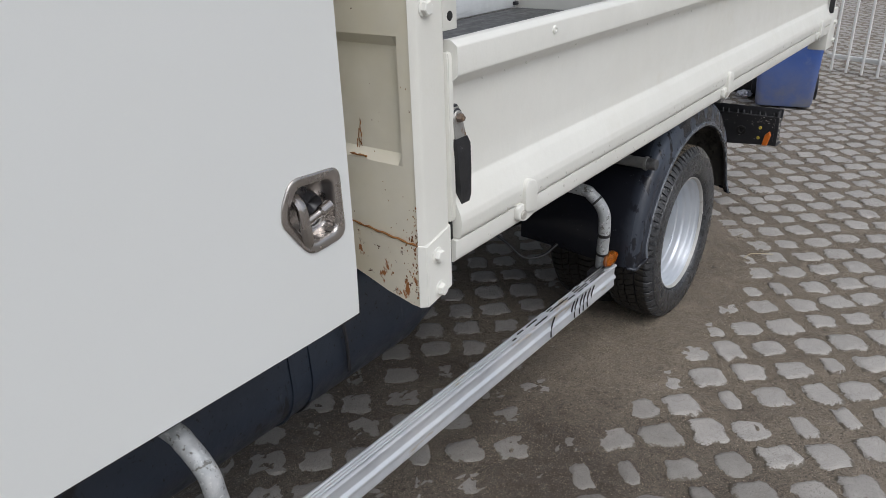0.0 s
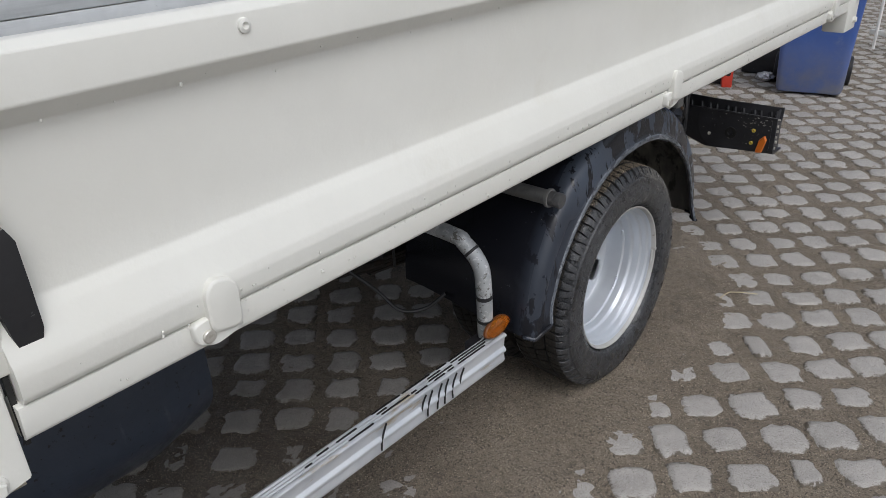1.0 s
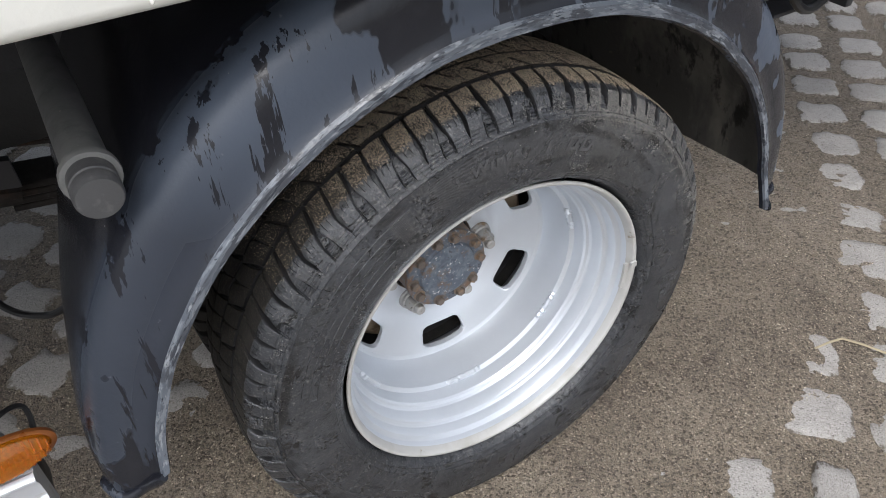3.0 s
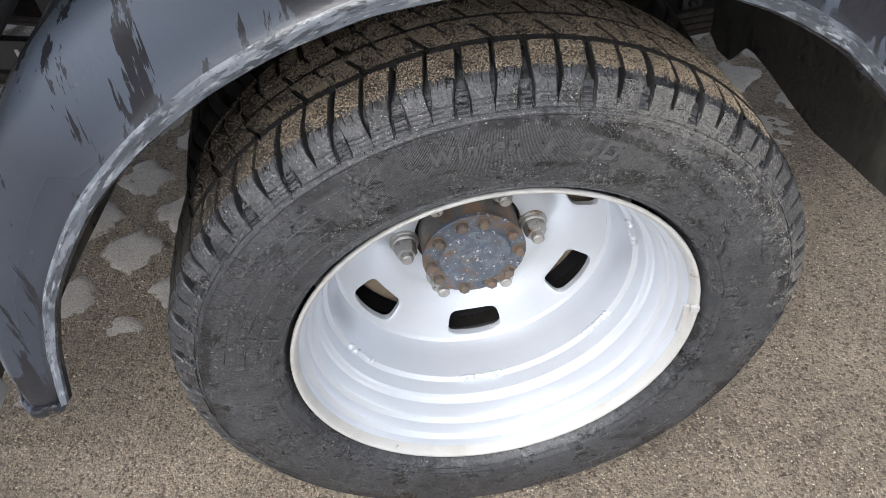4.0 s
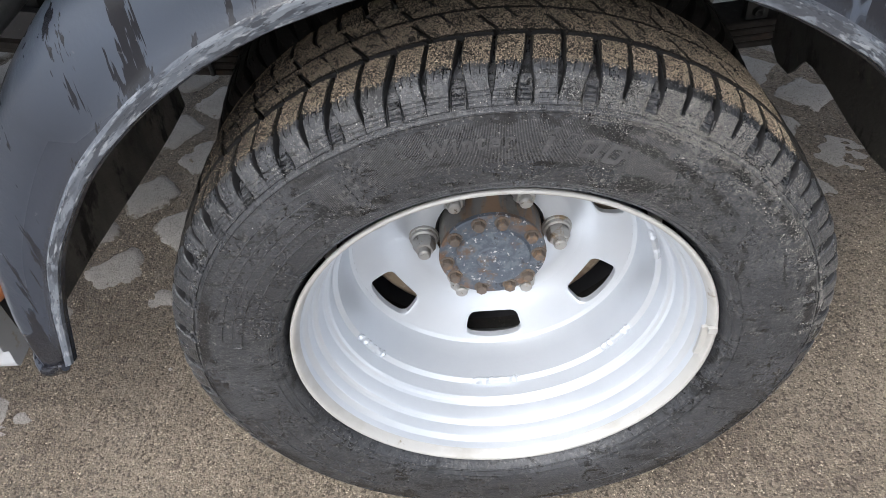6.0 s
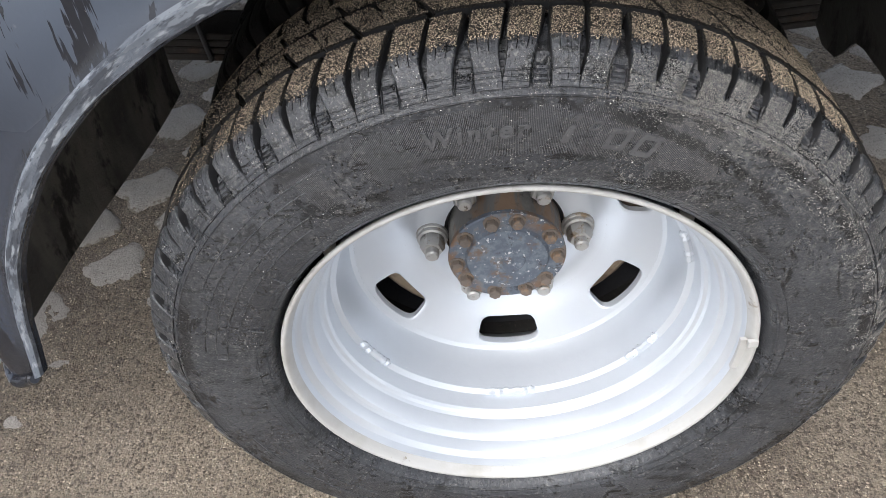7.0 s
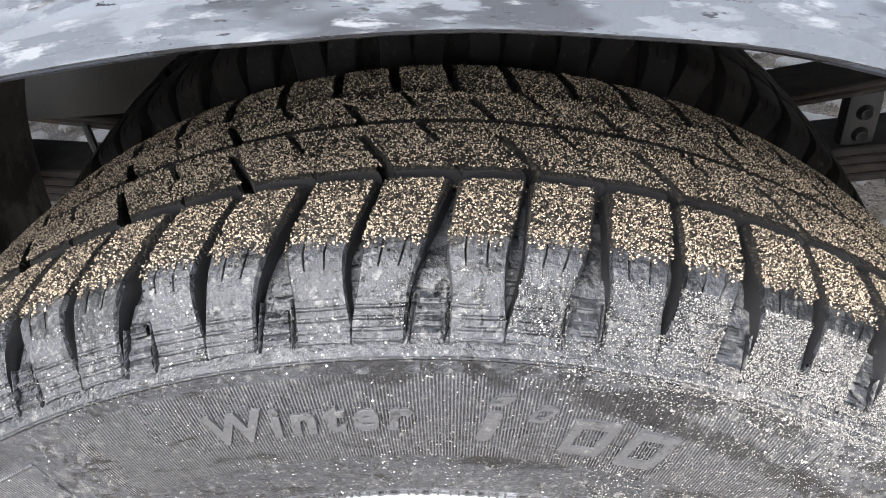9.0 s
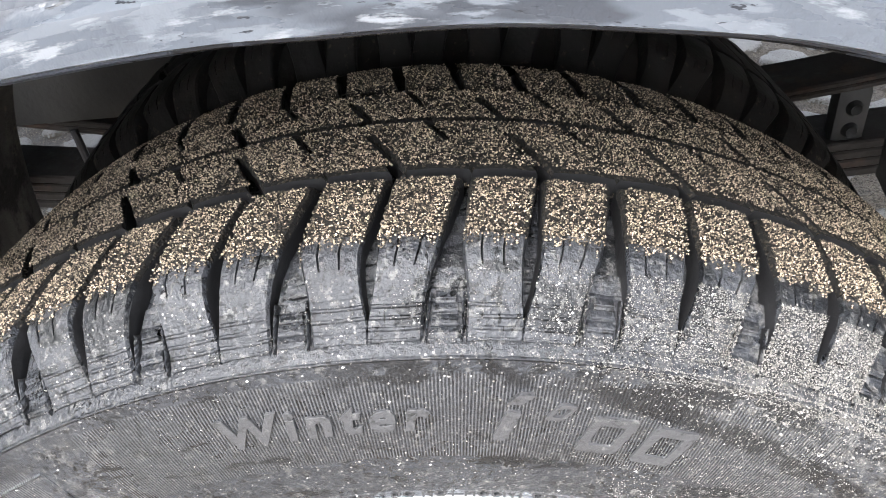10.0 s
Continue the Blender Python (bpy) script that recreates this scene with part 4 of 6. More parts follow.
    for y in (-1.2, -0.55, 0.85, 1.35):
        part("cross_member", rounded((-1.72, y - 0.03, 0.79), (-0.32, y + 0.03, 0.904), 0.003), black_steel, truck, "black steel cross member under the deck")


make_deck()


# ---- underside: frame, tank, side guard ----
def make_chassis():
    for x in (-0.52, -1.22):
        prof = [(x, 0.600), (x, 0.74), (x - 0.075, 0.74), (x - 0.075, 0.732), (x - 0.007, 0.732), (x - 0.007, 0.608), (x - 0.075, 0.608), (x - 0.075, 0.600)]
        rail = part("chassis_rail", extruded(prof, -3.9, 1.40), black_steel, truck, "black steel chassis rail")
        part("deck_bearer", rounded((x - 0.07, -1.62, 0.74), (x, 1.58, 0.80), 0.004), black_steel, truck, "black deck bearer")
    guide = part("brake_pipe_guide", extruded([(-0.515, 0.0), (-0.500, 0.0), (-0.500, 0.045), (-0.515, 0.045)], -0.95, -0.475), black_steel, truck, "black printed bar beside the frame")
    for v in guide.data.vertices:
        v.co.z += 0.430 - 0.20 * (v.co.y + 0.42)
    for k in range(4):
        y = -0.563 + 0.010 * k
        part("print_bar", rounded((-0.500, y, 0.442 - 0.20 * (y + 0.42)), (-0.4988, y + 0.005, 0.462 - 0.20 * (y + 0.42)), 0), sticker, guide, "pale printed bar")
    part("brake_pipe", sweep([(-0.505, -0.95, 0.522), (-0.505, -0.6, 0.452), (-0.505, -0.48, 0.428)], 0.0115, 8), leaf_steel, truck, "rust-brown pipe along the frame")
    part("rear_cross_member", rounded((-1.30, 1.30, 0.60), (-0.52, 1.37, 0.74), 0.004), black_steel, truck, "black frame cross member")
    # fuel tank
    prof = smooth_line([(-0.235, 0.70), (-0.225, 0.50), (-0.30, 0.405), (-0.62, 0.40), (-0.66, 0.46), (-0.66, 0.76), (-0.30, 0.765)], 0.09, 8)
    bm = extruded(prof, -2.75, -1.20, steps=24)
    for v in bm.verts:
        k = smoothstep(-1.33, -1.20, v.co.y) * 0.13
        v.co.x += (-0.44 - v.co.x) * k
        v.co.z += (0.58 - v.co.z) * k
    tank = part("fuel_tank", bm, tank_black, truck, "black plastic fuel tank with drips")
    for y in (-1.72, -1.78, -2.5):
        bm = extruded(smooth_line([(-0.230, 0.70), (-0.220, 0.50), (-0.297, 0.400), (-0.62, 0.396), (-0.665, 0.46), (-0.665, 0.765), (-0.30, 0.770)], 0.09, 8), y - 0.006 if y > -2 else y - 0.02, y + 0.004 if y > -2 else y + 0.02)
        part("tank_rib", bm, tank_black, tank)
    part("tank_strap", sweep(curve_points([(-0.29, -1.62, 0.75), (-0.235, -1.62, 0.70), (-0.218, -1.615, 0.60), (-0.222, -1.61, 0.50)], 5), 0.004, 6), black_steel, tank)
    # side guard
    prof = smooth_line([(-0.022, 0.325), (-0.019, 0.333), (-0.022, 0.352), (-0.015, 0.359), (-0.015, 0.366), (-0.022, 0.373), (-0.020, 0.398), (-0.014, 0.404), (-0.014, 0.409),
                        (-0.022, 0.412), (-0.026, 0.409), (-0.030, 0.412), (-0.034, 0.409), (-0.038, 0.412), (-0.042, 0.409), (-0.046, 0.412), (-0.052, 0.410), (-0.052, 0.325)], 0.002, 2)
    bm = extruded(prof, -3.3, -0.540, steps=40)
    for v in bm.verts:
        v.co.z += (-0.54 - v.co.y) * 0.018
        v.co.x -= (-0.54 - v.co.y) * 0.004
    guard = part("side_guard_rail", bm, alu, truck, "worn aluminium side guard rail with black scuffs", sharp=25)
    rng = random.Random(2)
    for k in range(7):
        y = -0.70 - 0.028 * k - 0.01 * rng.random() - (0.09 if k > 5 else 0)
        dz = (-0.54 - y) * 0.018
        pts = [(-0.0125 - 0.004 * (q in (1, 2)) - (-0.54 - y) * 0.004, y - 0.006 * q + 0.004 * rng.random(), 0.402 + dz - 0.020 * q) for q in range(rng.choice((3, 4, 4)))]
        part("black_scuff", sweep(pts, 0.0022, 5), grime, guard, "black tar streak")
    rng = random.Random(8)
    bm = bmesh.new()
    for k in range(46):
        y = -0.60 - abs(rng.gauss(0, 0.22))
        dz = (-0.54 - y) * 0.018
        l = rng.uniform(0.006, 0.035)
        x = rng.choice((-0.024, -0.032, -0.040, -0.048))
        rounded((x - 0.002 - 0.004 * (-0.54 - y), y - l, 0.4105 + dz), (x + 0.002 - 0.004 * (-0.54 - y), y + l, 0.4128 + dz), 0, bm=bm)
    tagged(part("grime_fleck", bm, grime, guard, "black grime in the grooves"), kind="stuff")
    for y0 in (-0.600, -2.13):
        dz = (-0.54 - y0) * 0.018
        ctrl = [(-0.060, y0 + 0.035, 0.40 + dz), (-0.052, y0 + 0.022, 0.47 + dz), (-0.042, y0 + 0.005, 0.56 + dz), (-0.048, y0, 0.615 + dz), (-0.085, y0 - 0.006, 0.660 + dz), (-0.15, y0 - 0.008, 0.678 + dz), (-0.53, y0 - 0.01, 0.682 + dz)]
        tube = part("guard_bracket", sweep(curve_points(ctrl, 6), 0.0195, 16), galv, truck, "bent galvanised tube holding the side guard")
        for f in ((0.16, 0.3, 0.62) if y0 > -1 else ()):
            pts = curve_points(ctrl, 6)
            i = int(f * (len(pts) - 1))
            part("tape_band", sweep([pts[i] - (pts[i + 1] - pts[i]) * 0.35, pts[i] + (pts[i + 1] - pts[i]) * 0.35], 0.0206, 16), rubber_pad, tube, "black tape band")
        part("clamp", rounded((-0.085, y0 - 0.02, 0.335 + dz), (-0.050, y0 + 0.06, 0.40 + dz), 0.004), black_steel, tube)
    part("lamp_cable", sweep(curve_points([(-0.045, -0.585, 0.44), (-0.07, -0.55, 0.455), (-0.085, -0.53, 0.44), (-0.06, -0.53, 0.42), (-0.03, -0.54, 0.425)], 5), 0.003, 6), cable_black, truck, "thin black lamp cable")
    # amber marker lamp
    bm = lathe([(0.0, 0.0001), (0.0, 1.0), (0.006, 1.0), (0.008, 0.94), (0.0085, 0.80)], 40)
    for v in bm.verts:
        v.co.y *= 0.052
        v.co.z *= 0.0225
    lamp = part("marker_lamp", bm, lamp_rim, truck, "amber oval side marker lamp on the rail end", pose(-0.036, -0.560, 0.434, -1, -14, 6))
    bm = lathe([(0.008, 0.90), (0.013, 0.84), (0.016, 0.62), (0.0175, 0.3), (0.018, 0.0001)], 40)
    for v in bm.verts:
        v.co.y *= 0.052
        v.co.z *= 0.0225
    part("lens", bm, amber, lamp, "ribbed amber lens")
    for k in range(15):
        y = -0.042 + 0.006 * k
        h = 0.0185 * math.sqrt(max(0.02, 1 - (y / 0.047) ** 2))
        part("lens_rib", sweep([(0.0135, y, -h), (0.0178, y, 0), (0.0135, y, h)], 0.0011, 5), amber, lamp)
    bm = lathe([(0.0086, 0.88), (0.0090, 0.0001)], 40)
    for v in bm.verts:
        v.co.y *= 0.052
        v.co.z *= 0.0225
    part("lamp_backing", bm, chrome, lamp, "bright metal backing behind the lens")
    part("lamp_bar", rounded((0.0095, -0.022, -0.004), (0.0125, 0.022, 0.004), 0.001), lamp_rim, lamp, "dark bar inside the lens")
    # hanging cable
    part("hanging_cable", sweep(curve_points([(-0.50, -0.63, 0.48), (-0.43, -0.58, 0.41), (-0.37, -0.55, 0.352), (-0.32, -0.50, 0.352), (-0.285, -0.455, 0.39)], 8), 0.005, 8), cable_black, truck, "black cable hanging below the frame")


make_chassis()


# ---- mudguard ----
def make_mudguard():
    outer = [(0.034, 0.4235), (0.0395, 0.4255), (0.0400, 0.4345), (0.036, 0.4375), (0.0315, 0.446), (0.0300, 0.460), (0.0280, 0.476), (0.0245, 0.4895), (0.0185, 0.4995), (0.0085, 0.5070), (-0.008, 0.5120), (-0.04, 0.5140), (-0.14, 0.5145), (-0.20, 0.5145), (-0.25, 0.5145), (-0.30, 0.5145), (-0.335, 0.5145), (-0.352, 0.5145), (-0.365, 0.5145), (-0.378, 0.5145), (-0.392, 0.5145), (-0.425, 0.5145), (-0.443, 0.5145), (-0.452, 0.5145)]
    inner = [(x - (0.004 if i < 9 else 0.0), r - (0.005 if i > 6 else 0.002)) for i, (x, r) in enumerate(outer)][::-1]
    prof = outer + inner
    n = 110
    bm = bmesh.new()
    rings = []
    for k in range(n + 1):
        a = radians(5.5 + 165.2 * k / n)
        up = math.sin(a)
        g = 0.80 + 0.34 * max(0, up) ** 0.8
        lip = 0.4172 + 0.013 * abs(math.cos(a)) - 0.003 * (1 - max(0, up)) ** 2.0
        bulge = 0.0015 * noise.noise((k * 0.21, 0, 5))
        ring = []
        for x, r in prof:
            rr = lip + (r - 0.424) * g * (1 - 0.28 * (1 - max(0, up))) + bulge
            flare = 0.010 * (1 - smoothstep(0.0, 0.28, up)) if r < 0.452 else 0
            rr -= 0.055 * smoothstep(0.0, -0.475, x) * (1 - 0.8 * max(0, up) ** 2)
            deep = min(1.0, max(0.0, (r - 0.432) / 0.075))
            av = a + radians((4.5 * deep + 8.0 * deep * (1 - deep)) * smoothstep(0.80, 1.0, k / n) + (6.2 * smoothstep(-0.19, -0.350, x) - 6.2 * smoothstep(-0.345, -0.398, x) + 2.0 * smoothstep(-0.425, -0.452, x)) * smoothstep(0.14, 0.0, k / n))
            ring.append(bm.verts.new((x + flare * (1.9 if r < 0.44 else 1.2), rr * math.cos(av), rr * math.sin(av))))
        rings.append(ring)
    m = len(prof)
    for a, b in zip(rings, rings[1:]):
        for i in range(m):
            f = bm.faces.new((a[i], a[(i + 1) % m], b[(i + 1) % m], b[i]))
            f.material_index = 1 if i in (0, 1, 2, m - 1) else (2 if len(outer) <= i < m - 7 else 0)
    for r in (rings[0], rings[-1]):
        for i in range(len(outer) - 1):
            bm.faces.new((r[i], r[i + 1], r[m - 2 - i], r[m - 1 - i]))
    ends = [curve_points([r[i].co.copy() for i in (2, 5, 7, 9, 10)], 5) for r in (rings[0], rings[-1])]
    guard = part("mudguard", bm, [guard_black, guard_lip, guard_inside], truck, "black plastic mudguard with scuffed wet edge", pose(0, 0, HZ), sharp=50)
    # rolled ends of the shell
    for ring in ends:
        part("rolled_end", sweep(ring, [0.004, 0.006] + [0.0065] * (len(ring) - 4) + [0.005, 0.003], 12), guard_black, guard, "rolled wet end of the mudguard")
    # tubes that carry it
    for y, z, cap in ((-0.386, 0.724, 0.036), (0.470, 0.655, -0.060)):
        tube = part("guard_tube", sweep([(-0.53, y, z), (-0.2, y, z), (cap - 0.035, y, z)], 0.0185, 18), grey_tube, truck, "grey steel tube holding the mudguard")
        part("tube_collar", lathe([(-0.006, 0.0185), (-0.006, 0.0232), (0.0, 0.0238), (0.003, 0.0232), (0.003, 0.0185)], 24), grey_tube, tube, at=pose(cap - 0.036, y, z))
        part("tube_cap", lathe([(0.0, 0.0190), (0.014, 0.0190), (0.015, 0.0178), (0.017, 0.0178), (0.018, 0.0190), (0.028, 0.0188), (0.031, 0.0172), (0.032, 0.0001)], 24), worn_cap, tube, "dirty grey end cap", at=pose(cap - 0.033, y, z))
    part("mudguard_bracket", rounded((0.012, 0.235, 0.80), (0.030, 0.275, 0.87), 0.003), grey_tube, guard, at=pose(0, 0, -HZ))
    # dirt crumbs and chips on the edge
    rng = random.Random(12)
    bm = bmesh.new()
    for k in range(120):
        a = radians(rng.choice((rng.uniform(60, 140), rng.uniform(60, 140), rng.gauss(112, 1.5), rng.gauss(121, 1.5), rng.gauss(88, 0.6))))
        r = 0.4172 + 0.013 * abs(math.cos(a)) - 0.003 * (1 - math.sin(a)) ** 2 + rng.uniform(0.003, 0.010)
        s = rng.uniform(0.0005, 0.0017)
        q = bmesh.ops.create_icosphere(bm, subdivisions=2, radius=s, matrix=Matrix.Translation((0.0375, r * math.cos(a), r * math.sin(a))))
        for v in q["verts"]:
            v.co += Vector((rng.uniform(-1, 0.2), rng.uniform(-1, 1), rng.uniform(-1, 1))) * s * 0.25
    tagged(part("mud_crumb", bm, sand, guard, "dried mud crumbs on the edge"), kind="stuff")


make_mudguard()


# ---- axle, springs and rear bar ----
def make_rear():
    part("axle", lathe([(-1.52, 0.0001), (-1.52, 0.05), (-1.0, 0.055), (-0.96, 0.11), (-0.90, 0.145), (-0.82, 0.145), (-0.76, 0.11), (-0.72, 0.055), (-0.18, 0.05), (-0.18, 0.0001)], 32), black_steel, truck, "black driven rear axle", pose(0, 0, HZ))
    def leaf(x, half, top, thick, spring):
        bm = bmesh.new()
        rings = []
        for q in range(19):
            y = -half + 2 * half * q / 18
            z = top(y)
            rings.append([bm.verts.new((x + dx, y, z + dz)) for dx, dz in ((-0.035, -thick), (0.033, -thick), (0.035, 0.002 - thick), (0.035, -0.002), (0.033, 0.0), (-0.035, 0.0))])
        for a, b in zip(rings, rings[1:]):
            for i in range(6):
                bm.faces.new((a[i], a[(i + 1) % 6], b[(i + 1) % 6], b[i]))
        bm.faces.new(rings[0])
        bm.faces.new(rings[-1])
        part("leaf", bm, leaf_steel, spring)

    for x in (-0.565, -1.18):
        spring = tagged(new("leaf_spring"), "rusty two-stage leaf spring pack")
        spring.parent = truck
        for k in range(2):
            leaf(x, 0.62 - 0.05 * k, lambda y: 0.441 + 0.20 * y * y - 0.037 * y - 0.0075 * k, 0.0070, spring)
        for k in range(4):
            leaf(x, 0.68 - 0.06 * k, lambda y: 0.385 + 0.10 * y * y - 0.041 * y - 0.0115 * k, 0.0105, spring)
        part("spring_clamp", rounded((x - 0.045, -0.06, 0.30), (x + 0.045, 0.06, 0.432), 0.006), black_steel, spring)
        for y in (-0.66, 0.66):
            part("spring_hanger", rounded((x - 0.04, y - 0.05, 0.50), (x + 0.045, y + 0.05, 0.61), 0.01), grime, spring)
        stop = part("bump_stop", rounded((x + 0.004, 0.414, 0.376), (x + 0.028, 0.452, 0.448), 0.008), grime, spring, "dark bracket between the springs")
        for z in (0.398, 0.424):
            part("bolt", lathe([(0, 0.0001), (0.006, 0.006), (0.001, 0.009), (0.0, 0.009)], 14), grime, stop, at=pose(x + 0.028, 0.433, z))
        part("spring_strap", sweep([(x + 0.036, -0.402, 0.375), (x + 0.037, -0.404, 0.43), (x + 0.036, -0.406, 0.48)], 0.0045, 8), black_steel, spring, "thin dark strap round the springs")
    part("frame_bracket", rounded((-0.60, -0.52, 0.488), (-0.525, -0.27, 0.600), 0.008), grime, truck, "dark frame bracket")
    for k in range(3):
        part("air_hose", sweep(curve_points([(-0.30, 0.52 + 0.05 * k, 0.76), (-0.22 + 0.02 * k, 0.60, 0.68 - 0.02 * k), (-0.20, 0.70 + 0.05 * k, 0.615 + 0.02 * k), (-0.21, 0.84 + 0.02 * k, 0.60 - 0.035 * k), (-0.26, 0.90, 0.52 + 0.02 * k), (-0.45, 1.00, 0.55)], 6), 0.009, 8), cable_black, truck, "black hose behind the wheel")
    part("air_hose", sweep(curve_points([(-0.16, 0.56, 0.72), (-0.15, 0.66, 0.56), (-0.17, 0.76, 0.53), (-0.2, 0.86, 0.58), (-0.24, 0.92, 0.70)], 6), 0.008, 8), cable_black, truck, "black hose behind the wheel")
    valve = part("valve_block", rounded((-0.30, 0.69, 0.535), (-0.19, 0.82, 0.65), 0.020, 3), tank_black, truck, "dirty black valve block")
    part("valve_cap", lathe([(0.0, 0.0001), (0.0, 0.024), (0.014, 0.023), (0.020, 0.015), (0.021, 0.0001)], 24), grime, valve, at=pose(-0.191, 0.75, 0.595))
    for y, z in ((0.712, 0.557), (0.795, 0.557), (0.795, 0.632)):
        part("bolt", hexbolt(0.006, 0.006, 0.009), hub_rust, valve, at=pose(-0.191, y, z))
    part("valve_shelf", rounded((-0.30, 0.66, 0.518), (-0.18, 0.80, 0.526), 0.003), black_steel, valve, "bent black mounting shelf")
    part("hose_bracket", rounded((-0.32, 0.63, 0.555), (-0.20, 0.65, 0.80), 0.004), black_steel, truck, "black bracket")
    part("stay_plate", rounded((-0.55, 0.92, 0.46), (-0.22, 0.94, 0.78), 0.004), black_steel, truck, "black cross plate under the deck")
    tab = part("guard_tab", rounded((-0.062, 0.315, 0.752), (-0.054, 0.385, 0.868), 0.003), paint_ivory, truck, "ivory steel tab with a hole under the deck")
    part("hole", lathe([(-0.0535, 0.0001), (-0.0533, 0.009), (-0.0545, 0.010)], 16), grime, tab, at=pose(0, 0.345, 0.775))
    # rear underrun bar
    bm = bmesh.new()
    prof = smooth_line([(1.185, 0.388), (1.168, 0.394), (1.165, 0.470), (1.165, 0.538), (1.169, 0.538), (1.172, 0.520), (1.222, 0.522), (1.232, 0.566), (1.238, 0.566), (1.230, 0.514), (1.175, 0.512), (1.175, 0.41), (1.19, 0.398), (1.27, 0.396), (1.27, 0.388)], 0.004, 2)
    secs = []
    for x, drop in ((0.046, 0.0), (0.0, 0.0), (-0.18, -0.014), (-0.23, -0.016), (-0.31, 0.012), (-0.36, 0.02), (-1.35, 0.02)):
        secs.append([bm.verts.new((x, y, z + (drop if z < 0.45 else drop * 0.1))) for y, z in prof])
    for a, b in zip(secs, secs[1:]):
        for i in range(len(prof)):
            bm.faces.new((a[i], a[(i + 1) % len(prof)], b[(i + 1) % len(prof)], b[i]))
    bm.faces.new(secs[0])
    bm.faces.new(secs[-1])
    bar = part("underrun_bar", bm, black_steel, truck, "black steel rear underrun bar with open end")
    part("bar_end", rounded((0.030, 1.180, 0.392), (0.036, 1.262, 0.560), 0.002), black_steel, bar)
    for k in range(16):
        x = 0.015 - 0.036 * k - 0.006 * math.sin(2.3 * k)
        part("trough_rib", sweep([(x, 1.172, 0.5165), (x - 0.010, 1.222, 0.5185), (x - 0.016, 1.2290, 0.542)], 0.0072, 12), black_steel, bar)
    part("edge_strip", rounded((-0.27, 1.1635, 0.5385), (0.044, 1.1700, 0.5405), 0.0006), worn_cap, bar, "paler edge strip along the front plate")
    plate = smooth_line([(-0.270, 0.536), (-0.263, 0.455), (-0.245, 0.412), (-0.215, 0.386), (-0.150, 0.386), (0.030, 0.396), (0.030, 0.536)], 0.02, 4)
    bm = bmesh.new()
    back = [bm.verts.new((x, 1.1655, z)) for x, z in plate]
    front = [bm.verts.new((x, 1.1622, z)) for x, z in plate]
    for k in range(len(plate)):
        bm.faces.new((back[k], back[(k + 1) % len(plate)], front[(k + 1) % len(plate)], front[k]))
    bm.faces.new(front)
    bmesh.ops.recalc_face_normals(bm, faces=bm.faces[:])
    part("mounting_plate", bm, black_steel, bar, "black mounting plate on the bar")
    for x, z in ((-0.036, 0.478), (-0.040, 0.427)):
        part("bolt", lathe([(0, 0.0001), (0.006, 0.0055), (0.001, 0.009), (0.0, 0.009)], 14), brass_bolt, bar, "yellow zinc bolt head", pose(x, 1.164, z, 0, 0, -90))
    part("bolt", lathe([(0, 0.0001), (0.006, 0.004), (0.001, 0.007), (0.0, 0.007)], 14), zinc, bar, "bright bolt head", pose(-0.213, 1.163, 0.436, 0, 0, -90))
    part("hole_ring", lathe([(0.0, 0.024), (0.004, 0.023), (0.004, 0.012), (-0.001, 0.010), (-0.004, 0.0001)], 24), grime, bar, "grimy round hole", pose(-0.125, 1.1605, 0.455, 0, 0, -90))
    for x, z in ((-0.09, 0.44), (-0.065, 0.455), (-0.16, 0.49), (-0.19, 0.475), (0.01, 0.47)):
        part("bolt_hole", lathe([(0.0012, 0.0065), (-0.003, 0.0001)], 12), grime, bar, at=pose(x, 1.1624, z, 0, 0, -90))
    bm = bmesh.new()
    pts = smooth_line([(-0.014, -0.042), (0.012, -0.036), (0.018, 0.022), (0.006, 0.040), (-0.012, 0.014)], 0.006, 3)
    a = [bm.verts.new((x, 0.0, z)) for x, z in pts]
    b = [bm.verts.new((x * 0.8, -0.008, z * 0.85)) for x, z in pts]
    for k in range(len(pts)):
        bm.faces.new((a[k], a[(k + 1) % len(pts)], b[(k + 1) % len(pts)], b[k]))
    bm.faces.new(b)
    part("reflector", bm, orange_mark, bar, "broken orange reflector", pose(0.000, 1.160, 0.430, 0, 8, 0))
    rng = random.Random(6)
    for k in range(6):
        part("thread_end", lathe([(0, 0.0001), (0, 0.006), (0.008, 0.006), (0.009, 0.0001)], 8), zinc, bar, at=pose(0.036, 1.20 + 0.01 * (k % 2), 0.41 + 0.022 * k))
    bm = bmesh.new()
    for k in range(60):
        x, z = min(0.028, rng.choice((rng.uniform(-0.24, 0.03), rng.gauss(-0.02, 0.04)))), rng.choice((rng.uniform(0.42, 0.53), rng.uniform(0.50, 0.535)))
        s = rng.uniform(0.0008, 0.0026)
        bmesh.ops.create_icosphere(bm, subdivisions=1, radius=s, matrix=Matrix.Translation((x, 1.1618, z)) @ Matrix.Diagonal((rng.uniform(0.8, 2.2), 0.5, 1, 1)))
    tagged(part("mud_fleck", bm, dry_grit, bar, "pale mud flecks"), kind="stuff")


make_rear()


